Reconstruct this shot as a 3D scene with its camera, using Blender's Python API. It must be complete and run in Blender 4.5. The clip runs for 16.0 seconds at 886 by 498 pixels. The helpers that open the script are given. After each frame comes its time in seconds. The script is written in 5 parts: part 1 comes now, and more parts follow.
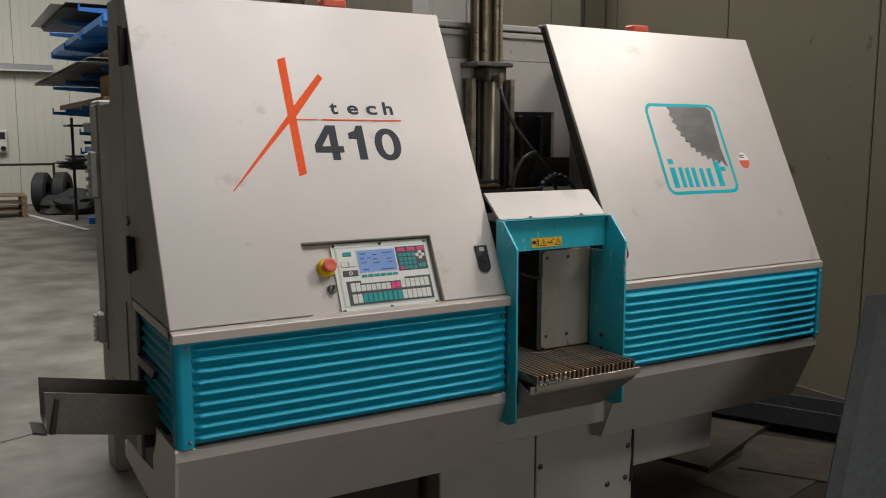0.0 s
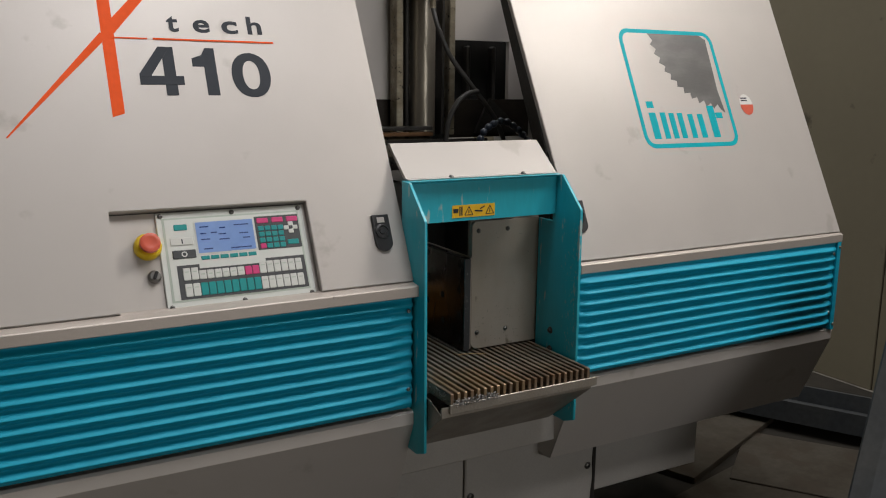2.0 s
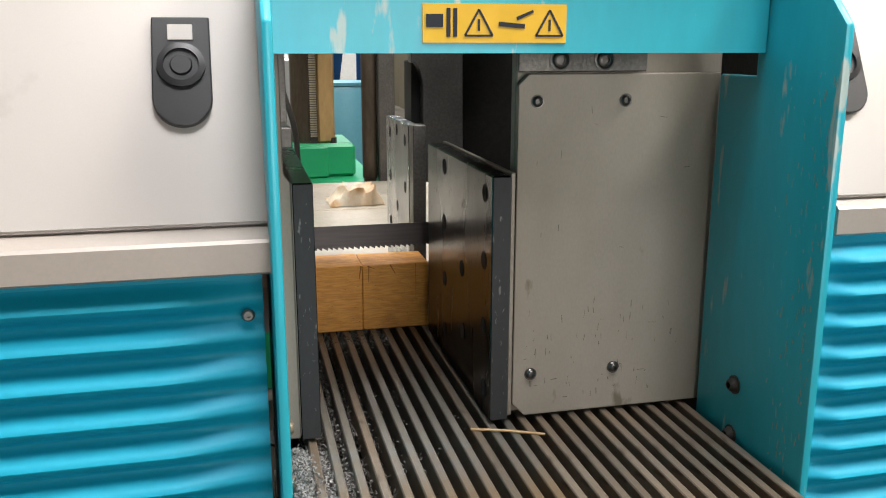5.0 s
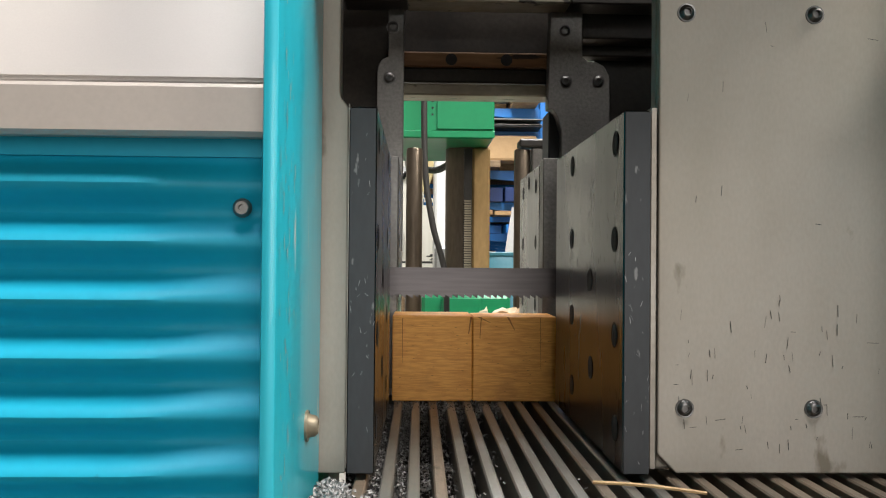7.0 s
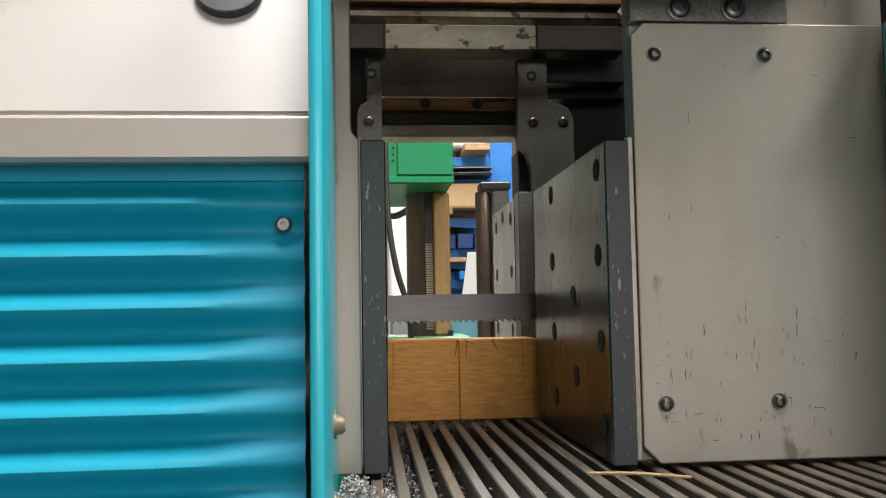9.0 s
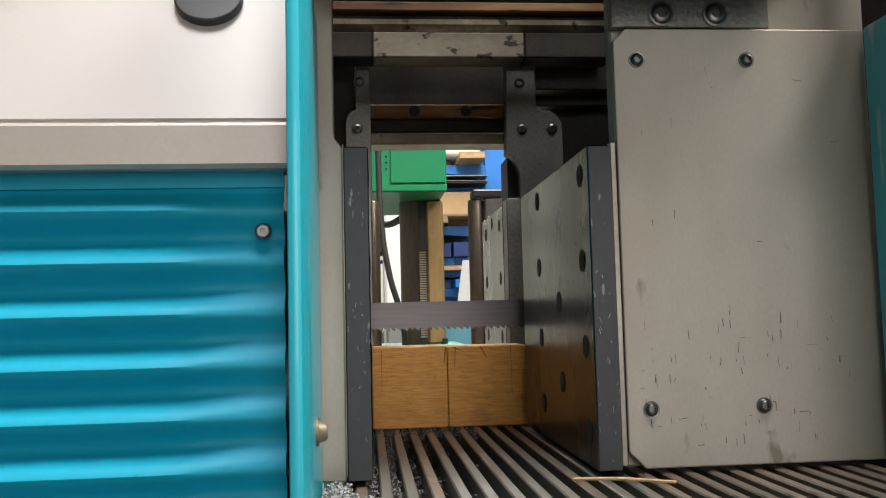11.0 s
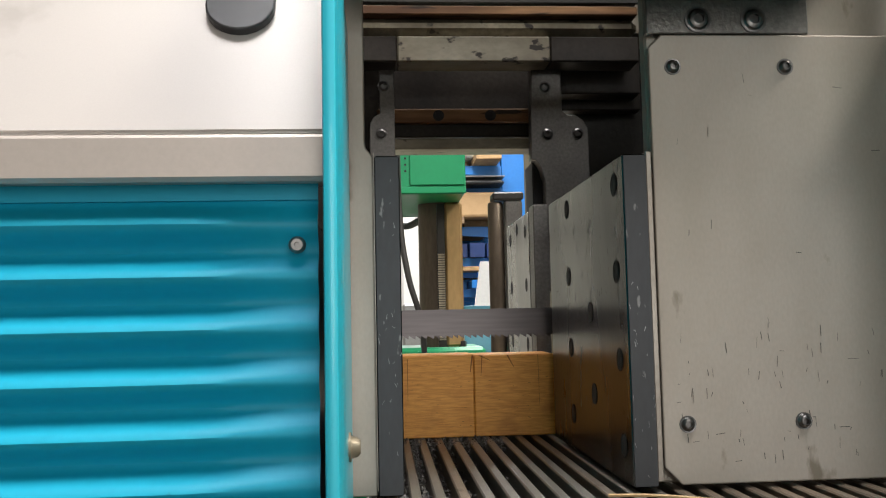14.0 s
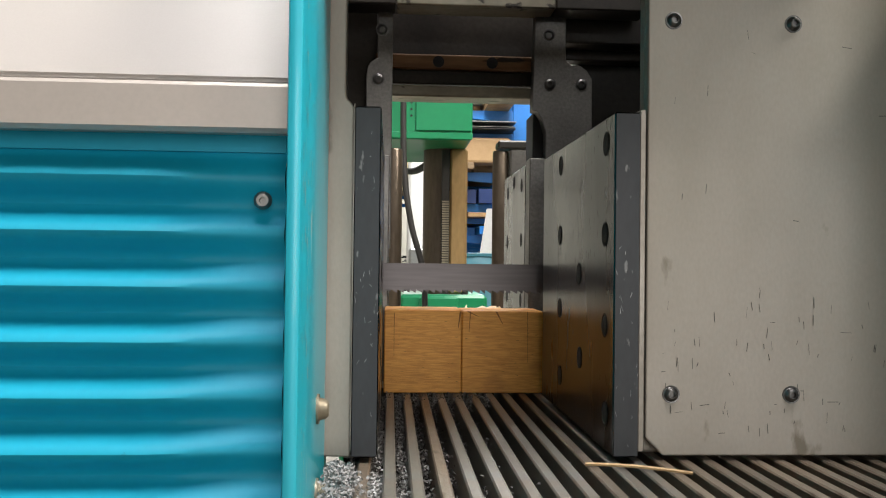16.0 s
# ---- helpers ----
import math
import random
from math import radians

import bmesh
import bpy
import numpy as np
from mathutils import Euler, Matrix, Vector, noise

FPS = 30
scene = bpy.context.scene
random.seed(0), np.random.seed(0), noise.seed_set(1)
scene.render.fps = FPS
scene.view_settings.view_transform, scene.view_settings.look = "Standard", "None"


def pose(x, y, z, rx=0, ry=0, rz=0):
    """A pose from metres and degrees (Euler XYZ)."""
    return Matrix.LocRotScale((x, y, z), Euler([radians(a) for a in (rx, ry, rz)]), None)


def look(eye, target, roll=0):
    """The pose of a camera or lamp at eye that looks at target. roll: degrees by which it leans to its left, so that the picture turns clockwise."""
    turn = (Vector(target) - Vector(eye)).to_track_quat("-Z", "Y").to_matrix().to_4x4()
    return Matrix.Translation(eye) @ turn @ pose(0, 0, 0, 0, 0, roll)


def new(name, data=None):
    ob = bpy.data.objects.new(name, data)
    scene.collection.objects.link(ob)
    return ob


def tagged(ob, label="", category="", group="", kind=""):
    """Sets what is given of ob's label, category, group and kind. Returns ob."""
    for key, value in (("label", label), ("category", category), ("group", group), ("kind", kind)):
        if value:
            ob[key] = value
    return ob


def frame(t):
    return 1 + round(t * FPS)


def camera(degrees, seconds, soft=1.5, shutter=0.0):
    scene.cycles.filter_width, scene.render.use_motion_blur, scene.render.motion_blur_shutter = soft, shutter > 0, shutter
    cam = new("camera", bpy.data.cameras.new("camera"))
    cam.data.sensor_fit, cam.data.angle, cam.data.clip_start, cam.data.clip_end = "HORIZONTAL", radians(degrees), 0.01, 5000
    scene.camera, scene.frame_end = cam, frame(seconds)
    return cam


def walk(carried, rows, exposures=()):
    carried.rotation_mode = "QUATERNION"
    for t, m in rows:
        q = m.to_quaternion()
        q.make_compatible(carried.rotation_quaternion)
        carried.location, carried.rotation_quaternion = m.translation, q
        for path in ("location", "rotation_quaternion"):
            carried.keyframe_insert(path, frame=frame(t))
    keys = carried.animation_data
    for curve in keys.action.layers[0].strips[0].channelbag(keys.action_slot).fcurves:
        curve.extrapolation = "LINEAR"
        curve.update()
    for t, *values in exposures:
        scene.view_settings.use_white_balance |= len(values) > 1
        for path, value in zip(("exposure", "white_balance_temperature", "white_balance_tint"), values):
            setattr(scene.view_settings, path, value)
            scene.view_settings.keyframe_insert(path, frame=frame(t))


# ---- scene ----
cam = camera(54.6, 16.0, 1.1)
PATH = [
    (0, (-1.764, -2.32, 1.668), (-0.768, -0.606, 1.401), 0.1),
    (0.5, (-1.663, -2.186, 1.651), (-0.667, -0.475, 1.368), -0.2),
    (1, (-1.527, -2.045, 1.656), (-0.527, -0.338, 1.364), -2.1),
    (1.5, (-1.327, -1.921, 1.633), (-0.339, -0.212, 1.313), -1.8),
    (2, (-1.106, -1.814, 1.618), (-0.141, -0.104, 1.237), 0.6),
    (2.5, (-0.924, -1.634, 1.577), (0.005, 0.068, 1.088), 1.1),
    (3, (-0.759, -1.415, 1.533), (0.109, 0.312, 1.021), 0.8),
    (3.2, (-0.684, -1.329, 1.509), (0.139, 0.421, 0.997), 0.4),
    (5.3, (-0.092, -0.574, 1.208), (0.223, 1.344, 0.737), -0.6),
    (5.5, (-0.063, -0.536, 1.164), (0.151, 1.391, 0.672), -1.1),
    (6, (-0.059, -0.462, 1.101), (0.019, 1.494, 0.692), 0.1),
    (6.5, (-0.06, -0.431, 1.07), (-0.025, 1.563, 0.918), 0.9),
    (7, (-0.06, -0.443, 1.028), (-0.005, 1.556, 1.054), 0.5),
    (7.5, (-0.07, -0.483, 0.999), (0.073, 1.51, 1.089), -0.8),
    (8, (-0.098, -0.496, 1.0), (0.036, 1.497, 1.107), -1.2),
    (8.5, (-0.103, -0.504, 1.005), (0.03, 1.488, 1.124), -1.0),
    (9, (-0.105, -0.507, 1.001), (0.066, 1.481, 1.142), -1.0),
    (11.3, (-0.094, -0.508, 0.998), (0.085, 1.477, 1.166), -1.4),
    (11.5, (-0.094, -0.507, 0.996), (0.081, 1.478, 1.169), -1.2),
    (12, (-0.101, -0.507, 0.998), (0.069, 1.478, 1.168), -1.0),
    (12.5, (-0.109, -0.507, 1.004), (0.047, 1.48, 1.166), -0.8),
    (13, (-0.114, -0.5, 1.008), (0.04, 1.488, 1.165), -0.9),
    (13.5, (-0.115, -0.504, 1.012), (0.034, 1.484, 1.172), -1.0),
    (14, (-0.107, -0.496, 1.009), (0.037, 1.492, 1.17), -1.2),
    (14.5, (-0.112, -0.479, 1.026), (0.029, 1.511, 1.161), -1.4),
    (15, (-0.088, -0.428, 1.067), (0.055, 1.567, 1.049), -1.6),
    (15.5, (-0.071, -0.451, 1.065), (0.077, 1.544, 1.049), -1.3),
    (16, (-0.083, -0.473, 1.021), (0.038, 1.523, 1.052), 0.7),
]
walk(cam, [(t, look(eye, target, roll)) for t, eye, target, roll in PATH], exposures=[(0.0, -1.8), (0.5, -1.7), (1.0, -1.85), (2.0, -1.75), (2.5, -1.45), (3.0, -1.23), (5.5, -0.45), (7.0, -0.38), (9.0, -0.46), (13.0, -0.5), (15.0, -0.35), (16.0, -0.42)])

# ---- world and light ----
world = bpy.data.worlds.new("hall_daylight")
scene.world = world
world.use_nodes = True
wn = world.node_tree
sky = wn.nodes.new("ShaderNodeTexSky")
sky.sky_type, sky.sun_disc = "NISHITA", False
sky.sun_elevation, sky.sun_rotation = radians(42), radians(200)
wn.links.new(sky.outputs["Color"], wn.nodes["Background"].inputs["Color"])
wn.nodes["Background"].inputs["Strength"].default_value = 0.1


def area_lamp(name, eye, target, w, h, power, colour):
    d = bpy.data.lights.new(name, "AREA")
    d.shape, d.size, d.size_y, d.energy, d.color = "RECTANGLE", w, h, power, colour
    ob = new(name, d)
    ob.matrix_world = look(eye, target)
    return ob


# area lamps for daylight in unseen openings, placed by how the surfaces are lit
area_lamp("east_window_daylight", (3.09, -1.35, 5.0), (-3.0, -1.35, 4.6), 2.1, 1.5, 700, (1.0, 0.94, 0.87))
area_lamp("front_skylight_daylight", (0.5, -2.1, 6.9), (0.5, -1.7, 0), 2.1, 2.4, 640, (1.0, 0.98, 0.985))
area_lamp("front_fill_daylight", (1.2, -7.95, 1.85), (1.2, 0, 1.2), 3.4, 3.3, 265, (1.0, 0.98, 0.955))
area_lamp("skylight_daylight", (0.1, 4.6, 6.9), (0.1, 4.6, 0), 3.0, 5.0, 1500, (1.0, 0.99, 0.97))
area_lamp("rear_skylight_daylight", (-1.0, 14.0, 6.9), (-1.0, 14.0, 0), 6.0, 4.0, 1700, (1.0, 0.99, 0.97))

# ---- materials ----


def mat(name, base, rough=0.5, metal=0.0, other=None, scale=6.0, amount=0.5, fine=60.0, fine_amount=0.12, bump=0.0,
        stretch=(1, 1, 1), spots=None, spot_scale=9.0, spot_level=0.62, per_object=0.0, coat=0.0, rough_var=0.15, spec=0.5, bump_scale=None):
    """Paint, metal, wood: a base, broad stains of another colour, a fine grain, spots of wear and a relief."""
    m = bpy.data.materials.new(name)
    m.use_nodes = True
    nt = m.node_tree
    bs = nt.nodes["Principled BSDF"]
    link = nt.links.new
    tc = nt.nodes.new("ShaderNodeTexCoord")
    mp = nt.nodes.new("ShaderNodeMapping")
    mp.inputs["Scale"].default_value = stretch
    link(tc.outputs["Object"], mp.inputs["Vector"])

    def noise_node(sc, detail=5.0):
        n = nt.nodes.new("ShaderNodeTexNoise")
        n.inputs["Scale"].default_value, n.inputs["Detail"].default_value = sc, detail
        link(mp.outputs["Vector"], n.inputs["Vector"])
        return n

    def ramp(src, a, b):
        r = nt.nodes.new("ShaderNodeMapRange")
        r.inputs["From Min"].default_value, r.inputs["From Max"].default_value = a, b
        link(src, r.inputs["Value"])
        return r.outputs["Result"]

    def mix(fac, a, b, kind="MIX"):
        x = nt.nodes.new("ShaderNodeMix")
        x.data_type, x.blend_type = "RGBA", kind
        for s, v in ((x.inputs[0], fac), (x.inputs[6], a), (x.inputs[7], b)):
            if isinstance(v, (int, float)):
                s.default_value = v
            elif isinstance(v, tuple):
                s.default_value = (*v, 1)
            else:
                link(v, s)
        return x.outputs[2]

    other = other or tuple(c * 0.75 for c in base)
    big = noise_node(scale)
    small = noise_node(fine, 3.0)
    f = nt.nodes.new("ShaderNodeMath")
    f.operation = "MULTIPLY"
    f.inputs[1].default_value = amount
    link(ramp(big.outputs["Fac"], 0.35, 0.7), f.inputs[0])
    col = mix(f.outputs[0], base, other)
    g = nt.nodes.new("ShaderNodeMath")
    g.operation = "MULTIPLY"
    g.inputs[1].default_value = fine_amount
    link(ramp(small.outputs["Fac"], 0.3, 0.7), g.inputs[0])
    col = mix(g.outputs[0], col, tuple(c * 0.35 for c in base))
    if spots:
        sp = noise_node(spot_scale, 8.0)
        col = mix(ramp(sp.outputs["Fac"], spot_level, spot_level + 0.05), col, spots)
    if per_object:
        oi = nt.nodes.new("ShaderNodeObjectInfo")
        h = nt.nodes.new("ShaderNodeMath")
        h.operation = "MULTIPLY"
        h.inputs[1].default_value = per_object
        link(oi.outputs["Random"], h.inputs[0])
        col = mix(h.outputs[0], col, tuple(c * 0.3 for c in base))
    link(col, bs.inputs["Base Color"])
    rr = nt.nodes.new("ShaderNodeMapRange")
    rr.inputs["To Min"].default_value, rr.inputs["To Max"].default_value = max(0.02, rough - rough_var), min(1, rough + rough_var)
    link(big.outputs["Fac"], rr.inputs["Value"])
    link(rr.outputs["Result"], bs.inputs["Roughness"])
    bs.inputs["Metallic"].default_value = metal
    bs.inputs["Coat Weight"].default_value = coat
    bs.inputs["Specular IOR Level"].default_value = spec
    if bump:
        bp = nt.nodes.new("ShaderNodeBump")
        bp.inputs["Strength"].default_value = bump
        bp.inputs["Distance"].default_value = 0.002
        bsrc = noise_node(bump_scale, 4.0) if bump_scale else small
        link(bsrc.outputs["Fac"], bp.inputs["Height"])
        link(bp.outputs["Normal"], bs.inputs["Normal"])
    return m


def wood_mat(name, a, b, dark, axis_stretch, rings=38.0, rough=0.6):
    """Sawn timber: stretched growth lines, dark stains and pores."""
    m = bpy.data.materials.new(name)
    m.use_nodes = True
    nt = m.node_tree
    bs = nt.nodes["Principled BSDF"]
    link = nt.links.new
    tc = nt.nodes.new("ShaderNodeTexCoord")
    mp = nt.nodes.new("ShaderNodeMapping")
    mp.inputs["Scale"].default_value = axis_stretch
    link(tc.outputs["Object"], mp.inputs["Vector"])
    wv = nt.nodes.new("ShaderNodeTexNoise")
    wv.inputs["Scale"].default_value, wv.inputs["Detail"].default_value = rings, 6.0
    wv.inputs["Distortion"].default_value = 0.6
    link(mp.outputs["Vector"], wv.inputs["Vector"])
    cr = nt.nodes.new("ShaderNodeValToRGB")
    cr.color_ramp.elements[0].position, cr.color_ramp.elements[0].color = 0.35, (*b, 1)
    cr.color_ramp.elements[1].position, cr.color_ramp.elements[1].color = 0.65, (*a, 1)
    link(wv.outputs["Fac"], cr.inputs["Fac"])
    st = nt.nodes.new("ShaderNodeTexNoise")
    st.inputs["Scale"].default_value, st.inputs["Detail"].default_value = 14.0, 6.0
    link(tc.outputs["Object"], st.inputs["Vector"])
    mr = nt.nodes.new("ShaderNodeMapRange")
    mr.inputs["From Min"].default_value, mr.inputs["From Max"].default_value, mr.inputs["To Max"].default_value = 0.52, 0.72, 0.75
    link(st.outputs["Fac"], mr.inputs["Value"])
    mx = nt.nodes.new("ShaderNodeMix")
    mx.data_type = "RGBA"
    link(mr.outputs["Result"], mx.inputs[0])
    link(cr.outputs["Color"], mx.inputs[6])
    mx.inputs[7].default_value = (*dark, 1)
    link(mx.outputs[2], bs.inputs["Base Color"])
    bs.inputs["Roughness"].default_value = rough
    bp = nt.nodes.new("ShaderNodeBump")
    bp.inputs["Strength"].default_value, bp.inputs["Distance"].default_value = 0.35, 0.001
    link(wv.outputs["Fac"], bp.inputs["Height"])
    link(bp.outputs["Normal"], bs.inputs["Normal"])
    return m


M_HOOD = mat("warm_grey_metallic_paint", (0.50, 0.467, 0.44), 0.44, 0.2, other=(0.40, 0.372, 0.35), scale=2.2, amount=0.5, fine=900, fine_amount=0.05,
             spots=(0.41, 0.378, 0.35), spot_scale=7.0, spot_level=0.655, bump=0.02, rough_var=0.10)
M_BAND = mat("warm_grey_edge_paint", (0.47, 0.42, 0.38), 0.42, 0.3, scale=5, amount=0.4, fine=300, fine_amount=0.08, spots=(0.2, 0.17, 0.15), spot_scale=22, spot_level=0.72)
M_BODY = mat("grey_body_paint", (0.40, 0.38, 0.355), 0.5, 0.15, other=(0.30, 0.28, 0.255), scale=3.5, amount=0.5, fine=240, fine_amount=0.12,
             spots=(0.16, 0.14, 0.12), spot_scale=14, spot_level=0.70)
# grey of end, rear and cabinet sheets, darker than the hoods
M_SIDE = mat("darker_grey_sheet", (0.30, 0.285, 0.27), 0.5, 0.15, scale=3.0, amount=0.5, fine=200, fine_amount=0.12, spots=(0.12, 0.11, 0.1), spot_scale=12, spot_level=0.7)
M_PLATE = mat("scuffed_grey_plate_paint", (0.350, 0.314, 0.270), 0.42, 0.25, other=(0.215, 0.185, 0.140), scale=6.0, amount=0.8, fine=420, fine_amount=0.12, bump=0.035,
              spots=(0.17, 0.145, 0.11), spot_scale=26, spot_level=0.665, stretch=(1, 1, 0.5))
M_TEAL = mat("teal_gloss_paint", (0.001, 0.335, 0.495), 0.54, 0.0, other=(0.003, 0.275, 0.42), scale=4.0, amount=0.5, fine=150, fine_amount=0.06, rough_var=0.04, spec=0.36, spots=(0.01, 0.17, 0.24), spot_scale=60, spot_level=0.76)
M_TEAL_WORN = mat("worn_teal_paint", (0.020, 0.42, 0.53), 0.38, 0.05, other=(0.012, 0.33, 0.44), scale=5.0, amount=0.5, fine=90, fine_amount=0.12, rough_var=0.1,
                  spots=(0.36, 0.47, 0.45), spot_scale=52, spot_level=0.645, stretch=(1, 1, 0.22), coat=0.2)
M_TEAL_EDGE = mat("bare_worn_edge", (0.42, 0.46, 0.40), 0.45, 0.2, scale=20, amount=0.6)
M_JAW = mat("polished_dark_steel", (0.075, 0.075, 0.076), 0.27, 1.0, other=(0.034, 0.034, 0.035), scale=9, amount=0.6, fine=260, fine_amount=0.35, stretch=(1, 1, 0.25),
            spots=(0.33, 0.32, 0.31), spot_scale=36, spot_level=0.70, rough_var=0.10)
M_JAW_FRONT = mat("oiled_black_steel", (0.030, 0.032, 0.035), 0.52, 0.3, other=(0.035, 0.036, 0.04), scale=9, amount=0.5, fine=240, fine_amount=0.25,
                  spots=(0.15, 0.148, 0.145), spot_scale=130, spot_level=0.67, stretch=(1, 1, 0.35))
M_REAR_JAW = mat("bright_rear_jaw_steel", (0.36, 0.36, 0.36), 0.28, 0.9, scale=12, amount=0.5, fine=200, fine_amount=0.3, stretch=(1, 1, 0.3))
M_BLADE = mat("blade_steel", (0.13, 0.115, 0.115), 0.40, 0.8, other=(0.09, 0.08, 0.08), scale=5, amount=0.5, fine=300, fine_amount=0.3, stretch=(0.05, 1, 1))
M_BAR = mat("worn_rusty_bar_steel", (0.31, 0.26, 0.205), 0.42, 0.4, other=(0.20, 0.105, 0.045), scale=14, amount=0.9, fine=300, fine_amount=0.35,
            stretch=(1, 0.35, 1), spots=(0.10, 0.07, 0.05), spot_scale=34, spot_level=0.60, per_object=0.5, bump=0.2, rough_var=0.14)
M_BAR_BRIGHT = mat("worn_bright_bar_steel", (0.29, 0.295, 0.285), 0.38, 0.6, other=(0.20, 0.165, 0.12), scale=9, amount=0.8, fine=300, fine_amount=0.25, stretch=(1, 0.3, 1), spots=(0.16, 0.11, 0.07), spot_scale=24, spot_level=0.66, rough_var=0.12)


def rust_front(m, colour, y0, y1):
    """Rust that spreads from the outer ends of the bars, with a ragged border."""
    nt = m.node_tree
    bs = nt.nodes["Principled BSDF"]
    src = bs.inputs["Base Color"].links[0].from_socket
    tc, sep, ns = nt.nodes.new("ShaderNodeTexCoord"), nt.nodes.new("ShaderNodeSeparateXYZ"), nt.nodes.new("ShaderNodeTexNoise")
    ns.inputs["Scale"].default_value, ns.inputs["Detail"].default_value = 26.0, 6.0
    add, mr, mx = nt.nodes.new("ShaderNodeMath"), nt.nodes.new("ShaderNodeMapRange"), nt.nodes.new("ShaderNodeMix")
    add.operation = "MULTIPLY_ADD"
    add.inputs[1].default_value = 0.22
    mr.inputs["From Min"].default_value, mr.inputs["From Max"].default_value = y0 + 0.11, y1 + 0.11
    mr.inputs["To Min"].default_value, mr.inputs["To Max"].default_value = 0.85, 0.0
    mx.data_type = "RGBA"
    nt.links.new(tc.outputs["Object"], sep.inputs[0])
    nt.links.new(tc.outputs["Object"], ns.inputs["Vector"])
    nt.links.new(ns.outputs["Fac"], add.inputs[0])
    nt.links.new(sep.outputs["Y"], add.inputs[2])
    nt.links.new(add.outputs[0], mr.inputs["Value"])
    nt.links.new(mr.outputs["Result"], mx.inputs[0])
    nt.links.new(src, mx.inputs[6])
    mx.inputs[7].default_value = (*colour, 1)
    nt.links.new(mx.outputs[2], bs.inputs["Base Color"])


rust_front(M_BAR_BRIGHT, (0.30, 0.20, 0.11), 0.0, 0.16)
M_SCRATCH = mat("dark_scratch", (0.055, 0.05, 0.045), 0.7, 0.0)
M_SCRATCH_LIGHT = mat("bright_scratch", (0.30, 0.30, 0.30), 0.4, 0.6)
M_TRAY = mat("galvanised_tray_steel", (0.36, 0.33, 0.29), 0.45, 0.6, other=(0.22, 0.18, 0.14), scale=9, amount=0.7, fine=180, fine_amount=0.3)
# dark iron; on tunnel walls, cores and returns it carries their shade
M_DARK = mat("oily_iron_and_inner_shade", (0.045, 0.042, 0.038), 0.40, 0.4, other=(0.02, 0.018, 0.015), scale=8, amount=0.6, fine=120, fine_amount=0.4, bump=0.25)
M_GUIDE = mat("dark_machined_plate", (0.19, 0.18, 0.165), 0.40, 0.6, other=(0.09, 0.085, 0.08), scale=14, amount=0.6, fine=240, fine_amount=0.5, bump=0.25)
# near-black oily web; also the shade of beam sides and gaps as colour
M_SHADE_BLACK = mat("oily_web_shade_black", (0.020, 0.016, 0.013), 0.45, 0.2, other=(0.045, 0.036, 0.027), scale=11, amount=0.8, fine=160, fine_amount=0.4, bump=0.15, spec=0.3)
M_EDGE = mat("machined_bright_steel", (0.42, 0.38, 0.29), 0.46, 0.6, other=(0.16, 0.12, 0.07), scale=18, amount=0.85, fine=120, fine_amount=0.4, spots=(0.03, 0.025, 0.02), spot_scale=55, spot_level=0.62, stretch=(0.6, 1, 1))
M_LEDGE = mat("oily_machined_ledge", (0.27, 0.245, 0.185), 0.45, 0.5, other=(0.13, 0.105, 0.07), scale=16, amount=0.8, fine=130, fine_amount=0.35, spots=(0.03, 0.025, 0.02), spot_scale=60, spot_level=0.62, stretch=(0.6, 1, 1))
M_RAIL = mat("rusty_guide_rail", (0.28, 0.150, 0.070), 0.42, 0.6, other=(0.06, 0.026, 0.014), scale=34, amount=0.95, fine=130, fine_amount=0.6, stretch=(0.14, 1, 1), spots=(0.02, 0.012, 0.008), spot_scale=60, spot_level=0.60)
M_TUBE = mat("oily_olive_bar", (0.27, 0.235, 0.165), 0.36, 0.6, other=(0.075, 0.058, 0.038), scale=15, amount=0.95, fine=140, fine_amount=0.5, spots=(0.03, 0.025, 0.02), spot_scale=40, spot_level=0.63)
M_BOLT = mat("dark_socket_screw", (0.13, 0.125, 0.12), 0.34, 0.9, scale=80, amount=0.5)
# flat black as the shade in holes and openings, and the floor joint
M_HOLE = mat("recess_shade_and_joint_black", (0.012, 0.012, 0.012), 0.7)
M_ZINC = mat("zinc_screw", (0.24, 0.235, 0.225), 0.42, 0.95, scale=90, amount=0.4)
M_CHUTE = mat("dull_dark_sheet_steel", (0.17, 0.155, 0.14), 0.5, 0.4, other=(0.09, 0.08, 0.07), scale=7, amount=0.7, fine=120, fine_amount=0.3)
M_ROD = mat("oily_silver_rod", (0.50, 0.46, 0.39), 0.32, 0.75, other=(0.26, 0.22, 0.16), scale=6, amount=0.7, fine=120, fine_amount=0.25, stretch=(1, 1, 0.2))
M_YELLOWCLOTH = mat("pale_yellow_cloth", (0.75, 0.62, 0.33), 0.85, 0.0, other=(0.6, 0.46, 0.2), scale=8, amount=0.6, bump=0.3, bump_scale=30)
M_CHIP = mat("steel_swarf", (0.34, 0.335, 0.33), 0.6, 0.15, other=(0.2, 0.19, 0.18), scale=120, amount=0.8)
M_CHIP_DARK = mat("oily_swarf", (0.27, 0.255, 0.24), 0.6, 0.15, other=(0.08, 0.075, 0.07), scale=90, amount=0.8)
M_ORANGE = mat("orange_decal", (0.85, 0.105, 0.02), 0.65, 0.0, scale=20, amount=0.25, spec=0.15)
M_GREY_INK = mat("anthracite_decal", (0.035, 0.04, 0.05), 0.5, 0.0, scale=20, amount=0.3, spec=0.15)
M_CYAN = mat("cyan_decal", (0.0, 0.40, 0.46), 0.45, 0.0, scale=20, amount=0.2, spec=0.15)
